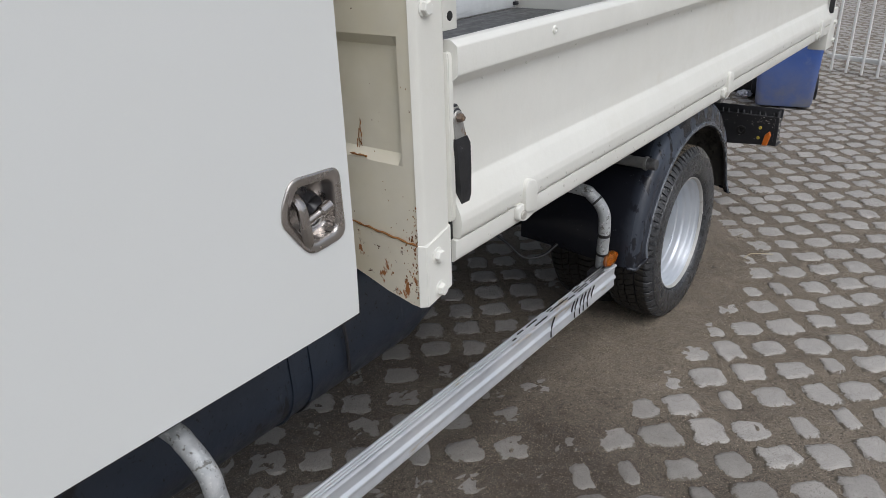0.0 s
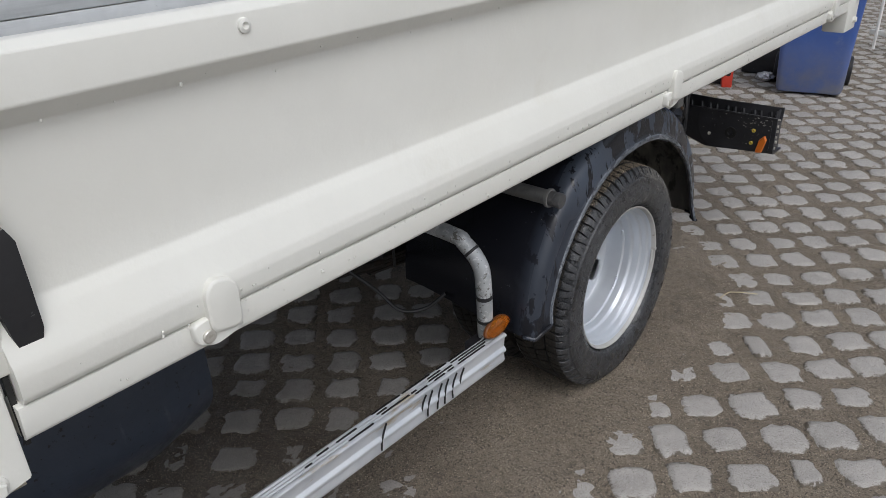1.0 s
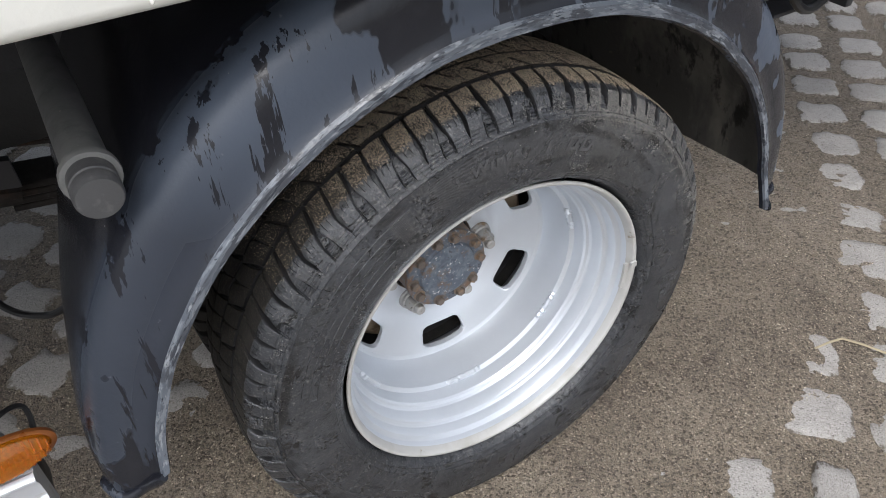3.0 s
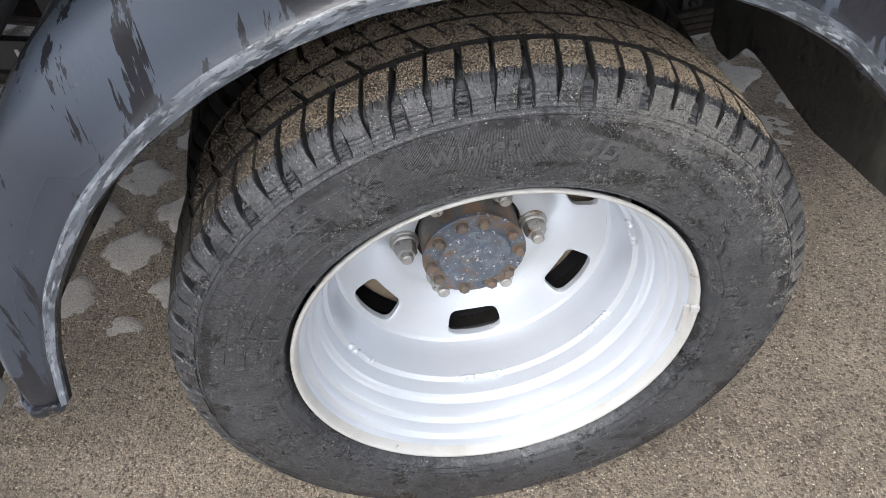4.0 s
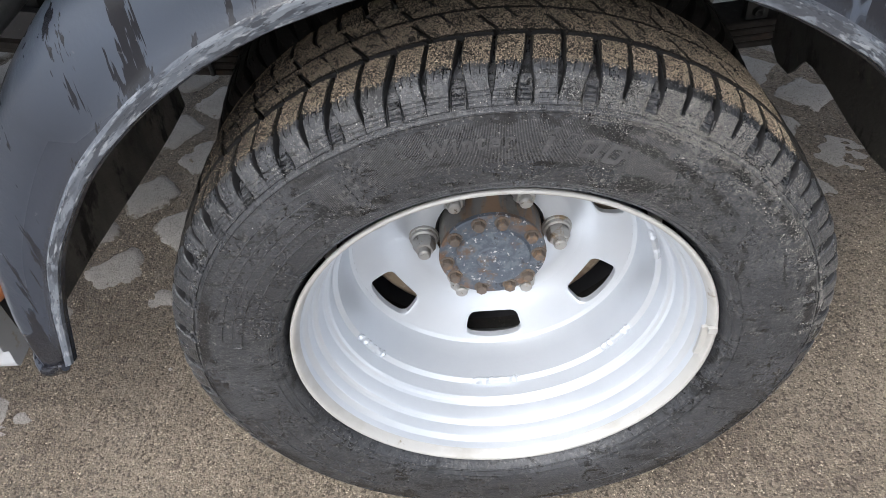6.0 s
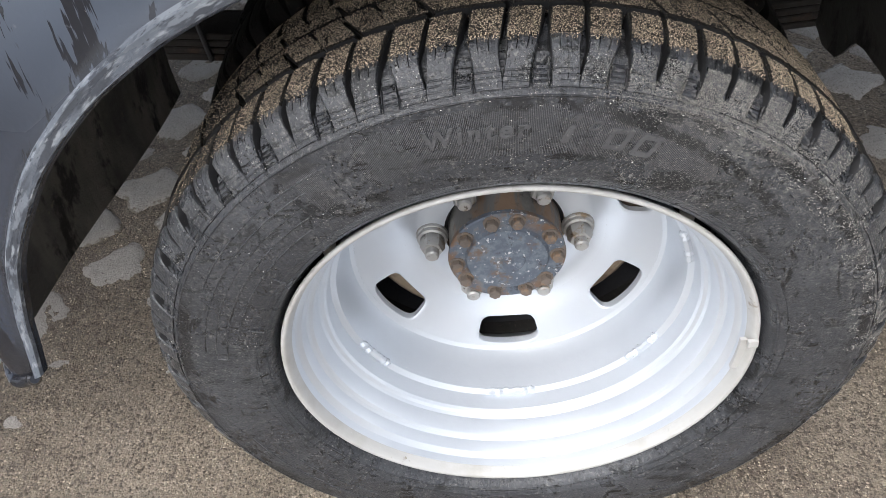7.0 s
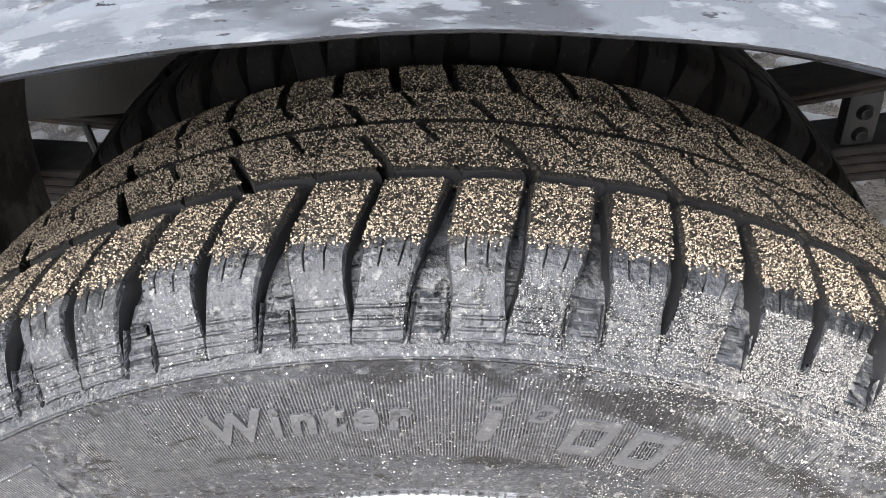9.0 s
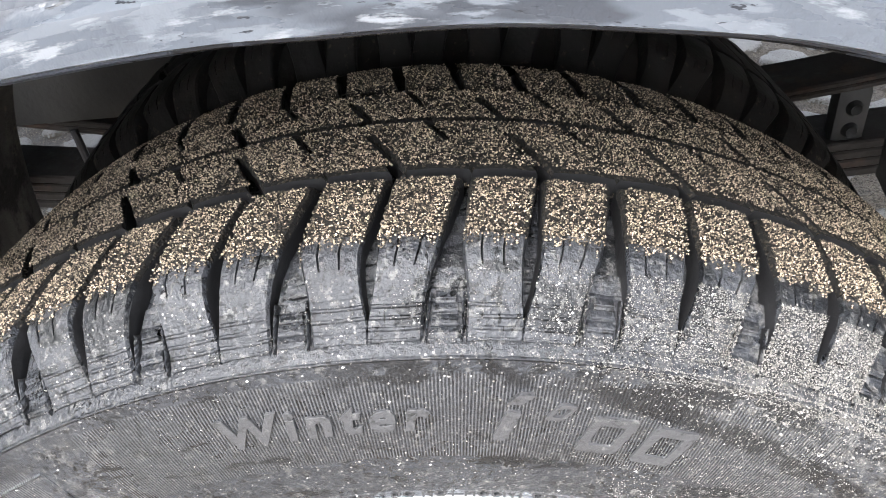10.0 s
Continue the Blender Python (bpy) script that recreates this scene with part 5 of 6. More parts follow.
# ---- wheels ----
def block_mesh(prof, lo, hi, base, slits=(), slit_from=99, top_cols=None, grit_x=None):
    """A tread block. prof: (x, r) points; lo, hi: angle bounds in degrees at each; base: radius of the foot at each."""
    us = [0.0, 0.04]
    for s in slits:
        us += [s - 0.02, s, s + 0.02]
    us += [0.96, 1.0] if slits else [0.5, 0.96, 1.0]
    verts, faces, mats = [], [], []
    n, m = len(prof), len(us)
    for i, (x, r) in enumerate(prof):
        for j, u in enumerate(us):
            a = radians(90 + lo[i] + (hi[i] - lo[i]) * u)
            rr = r - (0.0026 if u in (0.0, 1.0) else 0.0006 if u in (0.04, 0.96) else 0)
            xx = x
            if u in slits and i == slit_from:
                rr -= 0.004
                xx -= 0.004
            verts.append((xx, rr * math.cos(a), rr * math.sin(a)))
    for i in range(n - 1):
        for j in range(m - 1):
            faces.append((i * m + j, (i + 1) * m + j, (i + 1) * m + j + 1, i * m + j + 1))
            mats.append(0 if (grit_x is None or 0.5 * (prof[i][0] + prof[i + 1][0]) < grit_x) else 1)
    rim = [j for j in range(m)] + [i * m + m - 1 for i in range(1, n)] + [(n - 1) * m + j for j in range(m - 2, -1, -1)] + [i * m for i in range(n - 2, 0, -1)]
    start = len(verts)
    for k in rim:
        i = k // m
        x, y, z = verts[k]
        r = math.hypot(y, z)
        bx, br = base[i]
        verts.append((bx, y * br / r, z * br / r))
    for k in range(len(rim)):
        j = (k + 1) % len(rim)
        faces.append((rim[k], rim[j], start + j, start + k))
        mats.append(2)
    return verts, faces, mats


def to_mesh(name, pieces, materials, smooth=True):
    verts, faces, mats = [], [], []
    for (v, f, mt), turn in pieces:
        c, s = math.cos(radians(turn)), math.sin(radians(turn))
        o = len(verts)
        verts += [(x, y * c - z * s, y * s + z * c) for x, y, z in v]
        faces += [tuple(q + o for q in ff) for ff in f]
        mats += mt
    me = bpy.data.meshes.new(name)
    me.from_pydata(verts, [], faces)
    for mm in materials:
        me.materials.append(mm)
    me.polygons.foreach_set("material_index", mats)
    bm = bmesh.new()
    bm.from_mesh(me)
    bmesh.ops.recalc_face_normals(bm, faces=bm.faces)
    for f in bm.faces:
        f.smooth = True
    for e in bm.edges:
        if len(e.link_faces) == 2 and e.calc_face_angle(0) > 0.6:
            e.smooth = False
    bm.to_mesh(me)
    bm.free()
    return me


MID = -0.0695
PHASE = 4.4
SHOULDER = [(-0.0325, 0.3395), (-0.030, 0.3405), (-0.014, 0.3402), (0.0012, 0.3388), (0.0072, 0.3368), (0.0115, 0.3334), (0.0165, 0.3270), (0.0212, 0.3195), (0.0250, 0.3138)]
FOOT = [(-0.0325, 0.3300), (-0.030, 0.3300), (-0.014, 0.3300), (-0.004, 0.3290), (0.0, 0.3275), (0.004, 0.3250), (0.0095, 0.3205), (0.0165, 0.3155), (0.0240, 0.3128)]


def skew(x):
    return -x / 0.04 * 1.0


OPEN = [0, 0, 0, 0, 0, 0.26, 0.60, 0.74, 0.78]


def shoulder_pair():
    xs = [x for x, r in SHOULDER]
    taper = [0.30, 0.28, 0.15, 0.03, 0, 0, 0, 0, 0]
    thin = [0.26, 0.30, 0.36, 0.42, 0.46, 0.42, 0.26, -0.05, -0.07]
    wide = [0.46, 0.48, 0.54, 0.62, 0.68, 0.66, 0.58, 0.50, 0.48]
    a = block_mesh(SHOULDER, [w - skew(x) + o - t for x, o, t, w in zip(xs, OPEN, taper, wide)], [4.5 - h - skew(x) * 0.9 + t * 0.6 for x, t, h in zip(xs, taper, thin)], FOOT, (0.30, 0.66), 4, grit_x=0.004)
    b = block_mesh(SHOULDER, [4.5 + h - skew(x) * 0.9 - t * 0.6 for x, t, h in zip(xs, taper, thin)], [9.0 - w - skew(x) - o + t for x, o, t, w in zip(xs, OPEN, taper, wide)], FOOT, (0.34, 0.70), 4, grit_x=0.004)
    return a, b


def notch_plate():
    """The flat wedge that stands in the open foot of a shoulder groove."""
    prof = [(x - d, r - 0.9 * d) for (x, r), d in zip(SHOULDER[5:], (0.0060, 0.0042, 0.0022, 0.0008))]
    half = [0.80, 1.14, 1.20, 1.22]
    return block_mesh(prof, [-h - skew(x) for h, (x, r) in zip(half, prof)], [h - skew(x) for h, (x, r) in zip(half, prof)], FOOT[5:], grit_x=-1)


def notch_rib(side):
    """A slim raised edge along one leg of the notch."""
    prof = [(x - d, r - d) for (x, r), d in zip(SHOULDER[6:], (0.0016, 0.0004, -0.0003))]
    half = [0.92, 1.02, 1.04]
    lo = [side * h - 0.06 - skew(x) for h, (x, r) in zip(half, prof)]
    return block_mesh(prof, lo, [v + 0.12 for v in lo], FOOT[6:], grit_x=-1)


def rib_blocks(x0, x1, lean, off, crown=0.3420, x_wave=-0.0735, wave=3.0):
    n = 6
    xs = [x0 + (x1 - x0) * i / (n - 1) for i in range(n)]
    prof = [(x, crown - (0.0010 if i in (0, n - 1) else 0)) for i, x in enumerate(xs)]
    foot = [(x, 0.3325) for x in xs]
    sk = [lean * i / (n - 1) for i in range(n)]
    big = [0.42, 0.38, 0.34, 0.26, 0.04, 0.012]
    mid = [0.012, 0.014, 0.03, 0.16, 0.20, 0.24]
    def wavy(piece):
        v, f, m = piece
        out = []
        for x, y, z in v:
            deg = math.degrees(math.atan2(z, y)) - 90 - wave
            w = max(0.0, 1 - abs(x - x_wave) / 0.018)
            out.append((x + 0.0024 * w * (abs((deg % 9) - 4.5) / 2.25 - 1), y, z))
        return out, f, m
    a = block_mesh(prof, [h + q + off for q, h in zip(sk, big)], [4.5 - g + q * 0.8 + off for q, g in zip(sk, mid)], foot)
    b = block_mesh(prof, [4.5 + g + q * 0.8 + off for q, g in zip(sk, mid)], [9.0 - h + q + off for q, h in zip(sk, big)], foot)
    return wavy(a), wavy(b)


CARCASS = [(0.004, 0.2205), (0.0085, 0.2245), (0.0165, 0.2272), (0.0232, 0.2310), (0.0268, 0.2385), (0.0288, 0.2425), (0.0303, 0.2575), (0.0310, 0.2750), (0.0306, 0.2920), (0.0294, 0.3040),
           (0.0284, 0.3084), (0.0287, 0.3098), (0.0266, 0.3112), (0.0240, 0.3130), (0.0165, 0.3158), (0.0095, 0.3205), (0.004, 0.3255), (-0.002, 0.3290), (-0.012, 0.3302), (-0.040, 0.3306), (MID, 0.3306)]
CARCASS = CARCASS + [(2 * MID - x, r) for x, r in CARCASS[-2::-1]]


def mirrored(piece):
    """The block of the other shoulder, which sits a little lower."""
    v, f, m = piece
    out = []
    for x, y, z in v:
        k = 1 - 0.010 * smoothstep(-0.020, 0.010, x) - 0.002
        out.append((2 * MID - x, y * k, z * k))
    return out, [tuple(reversed(q)) for q in f], m


TREAD = [grit, rubber, groove_black]
SH_A, SH_B = shoulder_pair()
R2_A, R2_B = rib_blocks(-0.0362, -0.0716, 3.0, 7.8)
R3_A, R3_B = rib_blocks(-0.0752, -0.1020, 2.2, 1.1, 0.3416)


def tyre_text(word, r_mid, deg, height, parent, depth=0.0010, shear=0.0, name="lettering", x0=0.0306, bold=0.0, spread=1.12):
    """Raised letters laid along the sidewall, reading clockwise seen from outside."""
    cu = bpy.data.curves.new("letters", 'FONT')
    cu.body, cu.size, cu.extrude, cu.bevel_depth, cu.shear, cu.resolution_u, cu.space_character = word, height * 1.4, depth, 0.00022, shear, 3, spread
    cu.align_x, cu.offset = 'CENTER', bold
    tmp = new("letters", cu)
    me = bpy.data.meshes.new_from_object(tmp.evaluated_get(bpy.context.evaluated_depsgraph_get()))
    bpy.data.objects.remove(tmp)
    bm = bmesh.new()
    bm.from_mesh(me)
    bpy.data.meshes.remove(me)
    for v in bm.verts:
        a = radians(deg) - v.co.x / r_mid
        r = r_mid + v.co.y - height * 0.5
        v.co = Vector((x0 + v.co.z - (r - 0.275) ** 2 * 0.8, r * math.cos(a), r * math.sin(a)))
    return part(name, bm, letter_rubber, parent, "raised rubber lettering")


letter_rubber = surface("letter_rubber", (0.068, 0.068, 0.071), 0.42, layers=[(150.0, 0.60, 0.70, (0.19, 0.185, 0.175)), (300.0, 0.44, 0.34, (0.03, 0.03, 0.03))], bumps=[('noise', 160.0, 0.0008), ('noise', 480.0, 0.0004)], rough_var=0.18)


def rim_parts(parent, full=True):
    prof = [(0.0095, 0.2195), (0.0140, 0.2220), (0.0165, 0.2212), (0.0172, 0.2190), (0.0150, 0.2165), (0.0105, 0.2145), (0.005, 0.2128)]
    part("rim_flange", lathe(prof, 128), rim_edge, parent, "dirty pale rim flange", sharp=60)
    prof = [(0.005, 0.2128), (-0.003, 0.2112), (-0.0065, 0.2085), (-0.0085, 0.2058), (-0.012, 0.2045), (-0.0215, 0.2030), (-0.0245, 0.2005), (-0.0265, 0.1975), (-0.030, 0.1960), (-0.0455, 0.1940), (-0.0490, 0.1920), (-0.0515, 0.1890), (-0.055, 0.1872),
            (-0.0735, 0.1850), (-0.0755, 0.1822), (-0.078, 0.1795), (-0.092, 0.1775), (-0.108, 0.1758), (-0.122, 0.1738), (-0.1300, 0.1705), (-0.1330, 0.1660)]
    part("rim_barrel", lathe(prof, 160), silver, parent, "silver painted rim barrel with weld beads", sharp=16)
    back = [(-0.112, 0.1840), (-0.135, 0.1850), (-0.160, 0.1900), (-0.185, 0.2080), (-0.190, 0.2200)]
    part("rim_back", lathe(back, 96), silver, parent)

    def xr(r):
        pts = [(0.060, -0.1690), (0.098, -0.1688), (0.106, -0.1650), (0.118, -0.1570), (0.130, -0.1495), (0.146, -0.1415), (0.1585, -0.1365), (0.1660, -0.1330), (0.18, -0.1330)]
        for (a, xa), (b, xb) in zip(pts, pts[1:]):
            if r <= b:
                return xa + (xb - xa) * (r - a) / (b - a)
        return pts[-1][1]
    part("rim_centre", lathe([(xr(r), r) for r in (0.068, 0.08, 0.09, 0.098, 0.102, 0.106, 0.112)] , 96), silver, parent, sharp=60)
    # the ring of six slots
    half_t = radians(30)
    r0, r1, rc = 0.112, 0.166, 0.1455
    L, Wd = 0.0352, 0.0165
    n = 40
    stadium = []
    for k in range(n):
        t = 2 * math.pi * (k + 0.5) / n
        ct, st = math.cos(t), math.sin(t)
        q = 0.45
        stadium.append((L * math.copysign(abs(ct) ** q, ct) if abs(ct) > 0.5 else L * ct / 0.5 * 0.5 ** q, Wd * math.copysign(abs(st) ** 0.5, st)))
    bm = bmesh.new()
    for sec in range(6):
        t0 = radians(-31 + 60 * sec)
        def put(u, r, dx=0.0):
            a = t0 + u
            return bm.verts.new((xr(r) + dx, r * math.cos(a), r * math.sin(a)))
        inner_l = [(u / rc, rc + v) for u, v in stadium]
        outer_l = [ray_to_box((0, rc), p, (-half_t, r0), (half_t, r1)) for p in inner_l]
        rows = []
        for f in (0.0, 0.05, 0.12, 0.35, 0.7, 1.0):
            rows.append([put(i[0] + (o[0] - i[0]) * f, i[1] + (o[1] - i[1]) * f, -0.0012 * (1 - f / 0.05) if f < 0.05 else 0) for i, o in zip(inner_l, outer_l)])
        wall_ = [put(i[0], i[1], -0.0085) for i in inner_l]
        for a, b in zip([wall_] + rows, rows):
            for k in range(n):
                bm.faces.new((a[k], a[(k + 1) % n], b[(k + 1) % n], b[k]))
        for corner in ((half_t, r0), (half_t, r1), (-half_t, r0), (-half_t, r1)):
            idx = min(range(n), key=lambda i: ((outer_l[i][0] - corner[0]) * rc) ** 2 + (outer_l[i][1] - corner[1]) ** 2)
            a = t0 + corner[0]
            rows[-1][idx].co = Vector((xr(corner[1]), corner[1] * math.cos(a), corner[1] * math.sin(a)))
    bmesh.ops.remove_doubles(bm, verts=bm.verts, dist=0.0002)
    part("rim_disc", bm, silver, parent, "silver disc with six oblong slots", sharp=50)
    if not full:
        return
    # lugs raised round the slots, weld beads, weight
    for c, l in ((-92, 9.5), (-37, 8), (16, 7), (68, 8), (140, 9), (-150, 8)):
        pts = [(-0.0765 + 0.0006 * math.sin(q * 1.9), 0.1812 * math.cos(radians(c + l * (q / 14 - 0.5) * 2)), 0.1812 * math.sin(radians(c + l * (q / 14 - 0.5) * 2))) for q in range(15)]
        part("weld_bead", sweep(pts, [0.0025] + [0.0046 + 0.0007 * math.sin(q * 2.7) for q in range(13)] + [0.0025], 8), silver, parent, "lumpy painted weld bead")
    bm = bmesh.new()
    for a0, a1, r0_, r1_, x_ in ((2.5, 4.6, 0.2115, 0.2205, 0.0175), (-9.5, 2.5, 0.2080, 0.2150, 0.0085)):
        loop_a, loop_b = [], []
        for q in range(7):
            a = radians(a0 + (a1 - a0) * q / 6)
            loop_a.append((bm.verts.new((x_ - 0.002, r0_ * math.cos(a), r0_ * math.sin(a))), bm.verts.new((x_ + 0.0018, r0_ * math.cos(a), r0_ * math.sin(a))), bm.verts.new((x_ + 0.0022, r1_ * math.cos(a), r1_ * math.sin(a))), bm.verts.new((x_ - 0.002, r1_ * math.cos(a), r1_ * math.sin(a)))))
        for p, q in zip(loop_a, loop_a[1:]):
            for i in range(4):
                bm.faces.new((p[i], p[(i + 1) % 4], q[(i + 1) % 4], q[i]))
        bm.faces.new(loop_a[0])
        bm.faces.new(loop_a[-1])
    part("balance_weight", bm, rim_edge, parent, "balance weight and glue mark on the flange", sharp=30)
    # nuts
    bm = hexbolt(0.0140, 0.021, 0.0188, stud=0.010)
    lathe([(0.004, 0.0120), (0.004, 0.0172), (0.008, 0.0165), (0.0095, 0.0140)], 20, bm=bm)
    nut = part("wheel_nut", bm, nut_steel, parent, "steel wheel nut", pose(-0.1688, 0.0815, 0, 12))
    for k in range(1, 6):
        a = radians(60 * k)
        again(nut, pose(-0.1688, 0.0815 * math.cos(a), 0.0815 * math.sin(a), 60 * k + 17 * k))
    # hub
    prof = [(-0.30, 0.050), (-0.176, 0.0625), (-0.150, 0.0615), (-0.136, 0.0600), (-0.1335, 0.0615), (-0.1335, 0.0635), (-0.1275, 0.0640), (-0.1262, 0.0625), (-0.1258, 0.046), (-0.1245, 0.0445), (-0.1220, 0.0435), (-0.1212, 0.042), (-0.1215, 0.020), (-0.1200, 0.018), (-0.1195, 0.008), (-0.1215, 0.005), (-0.1215, 0.0001)]
    hubm = part("hub", lathe(prof, 56), hub_blue, parent, "worn blue-grey hub with rusty bolts", sharp=30)
    bm = lathe([(-0.176, 0.0632), (-0.150, 0.0622), (-0.1365, 0.0606)], 56)
    part("hub_drum", bm, hub_drum_grey, parent, "rusty hub drum")
    bolt = part("hub_bolt", hexbolt(0.0070, 0.0075, 0.0092), hub_rust, parent, "rusty hub bolt", pose(-0.1265, 0.0545, 0, 5))
    for k in range(1, 10):
        a = radians(36 * k + 5 * math.sin(k * 4.0))
        again(bolt, pose(-0.1265, 0.0545 * math.cos(a), 0.0545 * math.sin(a), 40 * k + 23 * k))
    part("brake_drum", lathe([(-0.30, 0.168), (-0.188, 0.168), (-0.181, 0.160), (-0.1785, 0.120), (-0.180, 0.112), (-0.192, 0.05)], 48), drum_rust, parent, "dark rusty brake drum behind the slots")
    part("axle_stub", lathe([(-0.19, 0.067), (-0.178, 0.067), (-0.178, 0.0001)], 40), grime, parent)


def all_tread(name):
    """Every tread block of a tyre in one mesh."""
    return to_mesh(name, [(q, 9 * k) for k in range(40) for q in (SH_A, SH_B, R2_A, R2_B, R3_A, R3_B, mirrored(SH_A), mirrored(SH_B))], [mud_and_shade_rubber] * 3)


def make_wheels():
    wheel = tagged(new("wheel"), "outer rear wheel with sandy winter tyre and silver rim", "wheel")
    wheel.parent = truck
    wheel.matrix_basis = pose(0, 0, HZ)
    part("tyre", lathe(CARCASS, 240), rubber, wheel, "dusty black winter tyre, worn sidewall", sharp=70)
    rim_parts(wheel)
    inner_sh = to_mesh("inner_tread", [(q, 9 * k) for k in range(40) for q in (mirrored(SH_A), mirrored(SH_B))], TREAD)
    ob = new("inner_tread", inner_sh)
    ob.parent = wheel
    tagged(ob, "inner shoulder blocks of the tread", kind="stuff")
    # wedges with ladder ridges in the open notches of the shoulder
    wedge = notch_plate()
    pieces = [(q, 9 * k + PHASE) for k in range(40) for q in (wedge, notch_rib(-1), notch_rib(1))]
    for k in range(40):
        for i, (x, r) in enumerate(((0.0176, 0.3245), (0.0196, 0.3213), (0.0216, 0.3180), (0.0236, 0.3147))):
            if (k * 7 + i * 3) % 5 == 0:
                continue
            w = (0.56, 0.70, 0.78, 0.82)[i]
            v = []
            dep = (0.0026, 0.0019, 0.0013, 0.0007)[i]
            for dx, dr in ((-0.0022 - dep, 0.0020 - dep), (0.0004 - dep, 0.0014 - dep), (0.0012 - dep, -0.0002 - dep), (-0.0018 - dep, -0.0022 - dep)):
                for a in (-w, w):
                    t = radians(90 + a - skew(x))
                    v.append((x + dx, (r + dr) * math.cos(t), (r + dr) * math.sin(t)))
            pieces.append(((v, [(0, 2, 3, 1), (2, 4, 5, 3), (4, 6, 7, 5)], [1] * 3), 9 * k + PHASE))
    ob = new("notch_ridge", to_mesh("notch_ridge", pieces, TREAD))
    ob.parent = wheel
    tagged(ob, "small ridges in the shoulder notches", kind="stuff")
    # lettering and grains
    tyre_text("Winter", 0.2862, 94.6, 0.0138, wheel, shear=0.14, bold=0.0005, spread=1.30)
    tyre_text("CAUTION : DO NOT MOUNT ON", 0.2372, 88.0, 0.0042, wheel, depth=0.0004, x0=0.0272)
    rng = random.Random(21)
    def slanted(d, w, h0, h1, hollow):
        bm = bmesh.new()
        loops = []
        for x, k in ((0.0290, 1.0), (0.0318, 0.96), (0.0318, 0.55), (0.0290, 0.50)):
            pts = smooth_line([(-w * k, -k), (w * k, -k), (w * k, k), (-w * k, k)], 0.5 * k, 3)
            loop = []
            for u, v in pts:
                a = radians(d - u * 0.5 - v * 0.45)
                r = 0.5 * (h0 + h1) + 0.5 * (h1 - h0) * v
                loop.append(bm.verts.new((x, r * math.cos(a), r * math.sin(a))))
            loops.append(loop)
        stop = 4 if hollow else 2
        for p, q in zip(loops[:stop], loops[1:stop]):
            for k in range(len(p)):
                bm.faces.new((p[k], p[(k + 1) % len(p)], q[(k + 1) % len(p)], q[k]))
        if not hollow:
            bm.faces.new(loops[1])
            for lp in loops[2:]:
                for v in lp:
                    bm.verts.remove(v)
        part("raised_mark", bm, letter_rubber, wheel, "plain raised rubber mark")

    slanted(81.9, 1.1, 0.2735, 0.2885, False)
    slanted(81.2, 1.1, 0.2915, 0.2965, False)
    slanted(78.4, 1.3, 0.2850, 0.2930, True)
    slanted(74.9, 3.2, 0.2710, 0.2890, True)
    slanted(70.6, 3.2, 0.2690, 0.2880, True)
    # raised arcs of the sidewall design
    for a0, a1, r in ((116, 150, 0.2945), (121, 166, 0.2850), (121, 168, 0.2755), (124, 168, 0.2660), (126, 160, 0.2560), (196, 236, 0.286), (200, 232, 0.270), (28, 46, 0.288), (30, 44, 0.272), (285, 330, 0.285)):
        pts = [(0.0306 - (r - 0.275) ** 2 * 1.2, r * math.cos(radians(a0 + (a1 - a0) * q / 24)), r * math.sin(radians(a0 + (a1 - a0) * q / 24))) for q in range(25)]
        part("sidewall_line", sweep(pts, 0.0008, 5), rubber, wheel)
    for a, r0, r1 in ((116, 0.262, 0.2945), (121, 0.256, 0.2850), (168, 0.266, 0.2755), (150, 0.285, 0.2945), (141, 0.236, 0.250), (158, 0.236, 0.250)):
        pts = [(0.0306 - (r - 0.275) ** 2 * 1.2, r * math.cos(radians(a)), r * math.sin(radians(a))) for r in (r0 + (r1 - r0) * q / 6 for q in range(7))]
        part("sidewall_line", sweep(pts, 0.0008, 5), rubber, wheel)
    # sand grains lying on the tread and the shoulder
    def grains(count, pick, lo, hi, name, label, mat):
        verts, faces = [], []
        for k in range(count):
            p = pick()
            if p is None:
                continue
            x, a, r = p
            s = rng.uniform(lo, hi)
            c = Vector((x, r * math.cos(a), r * math.sin(a)))
            o = len(verts)
            for d in ((1, 0, 0), (-1, 0, 0), (0, 1, 0), (0, -1, 0), (0, 0, 1), (0, 0, -1)):
                verts.append(tuple(c + Vector(d) * s * rng.uniform(0.5, 1.15)))
            faces += [tuple(o + q for q in f) for f in ((0, 2, 4), (2, 1, 4), (1, 3, 4), (3, 0, 4), (2, 0, 5), (1, 2, 5), (3, 1, 5), (0, 3, 5))]
        me = bpy.data.meshes.new(name)
        me.from_pydata(verts, [], faces)
        me.materials.append(mat)
        o = new(name, me)
        o.parent = wheel
        tagged(o, label, kind="stuff")

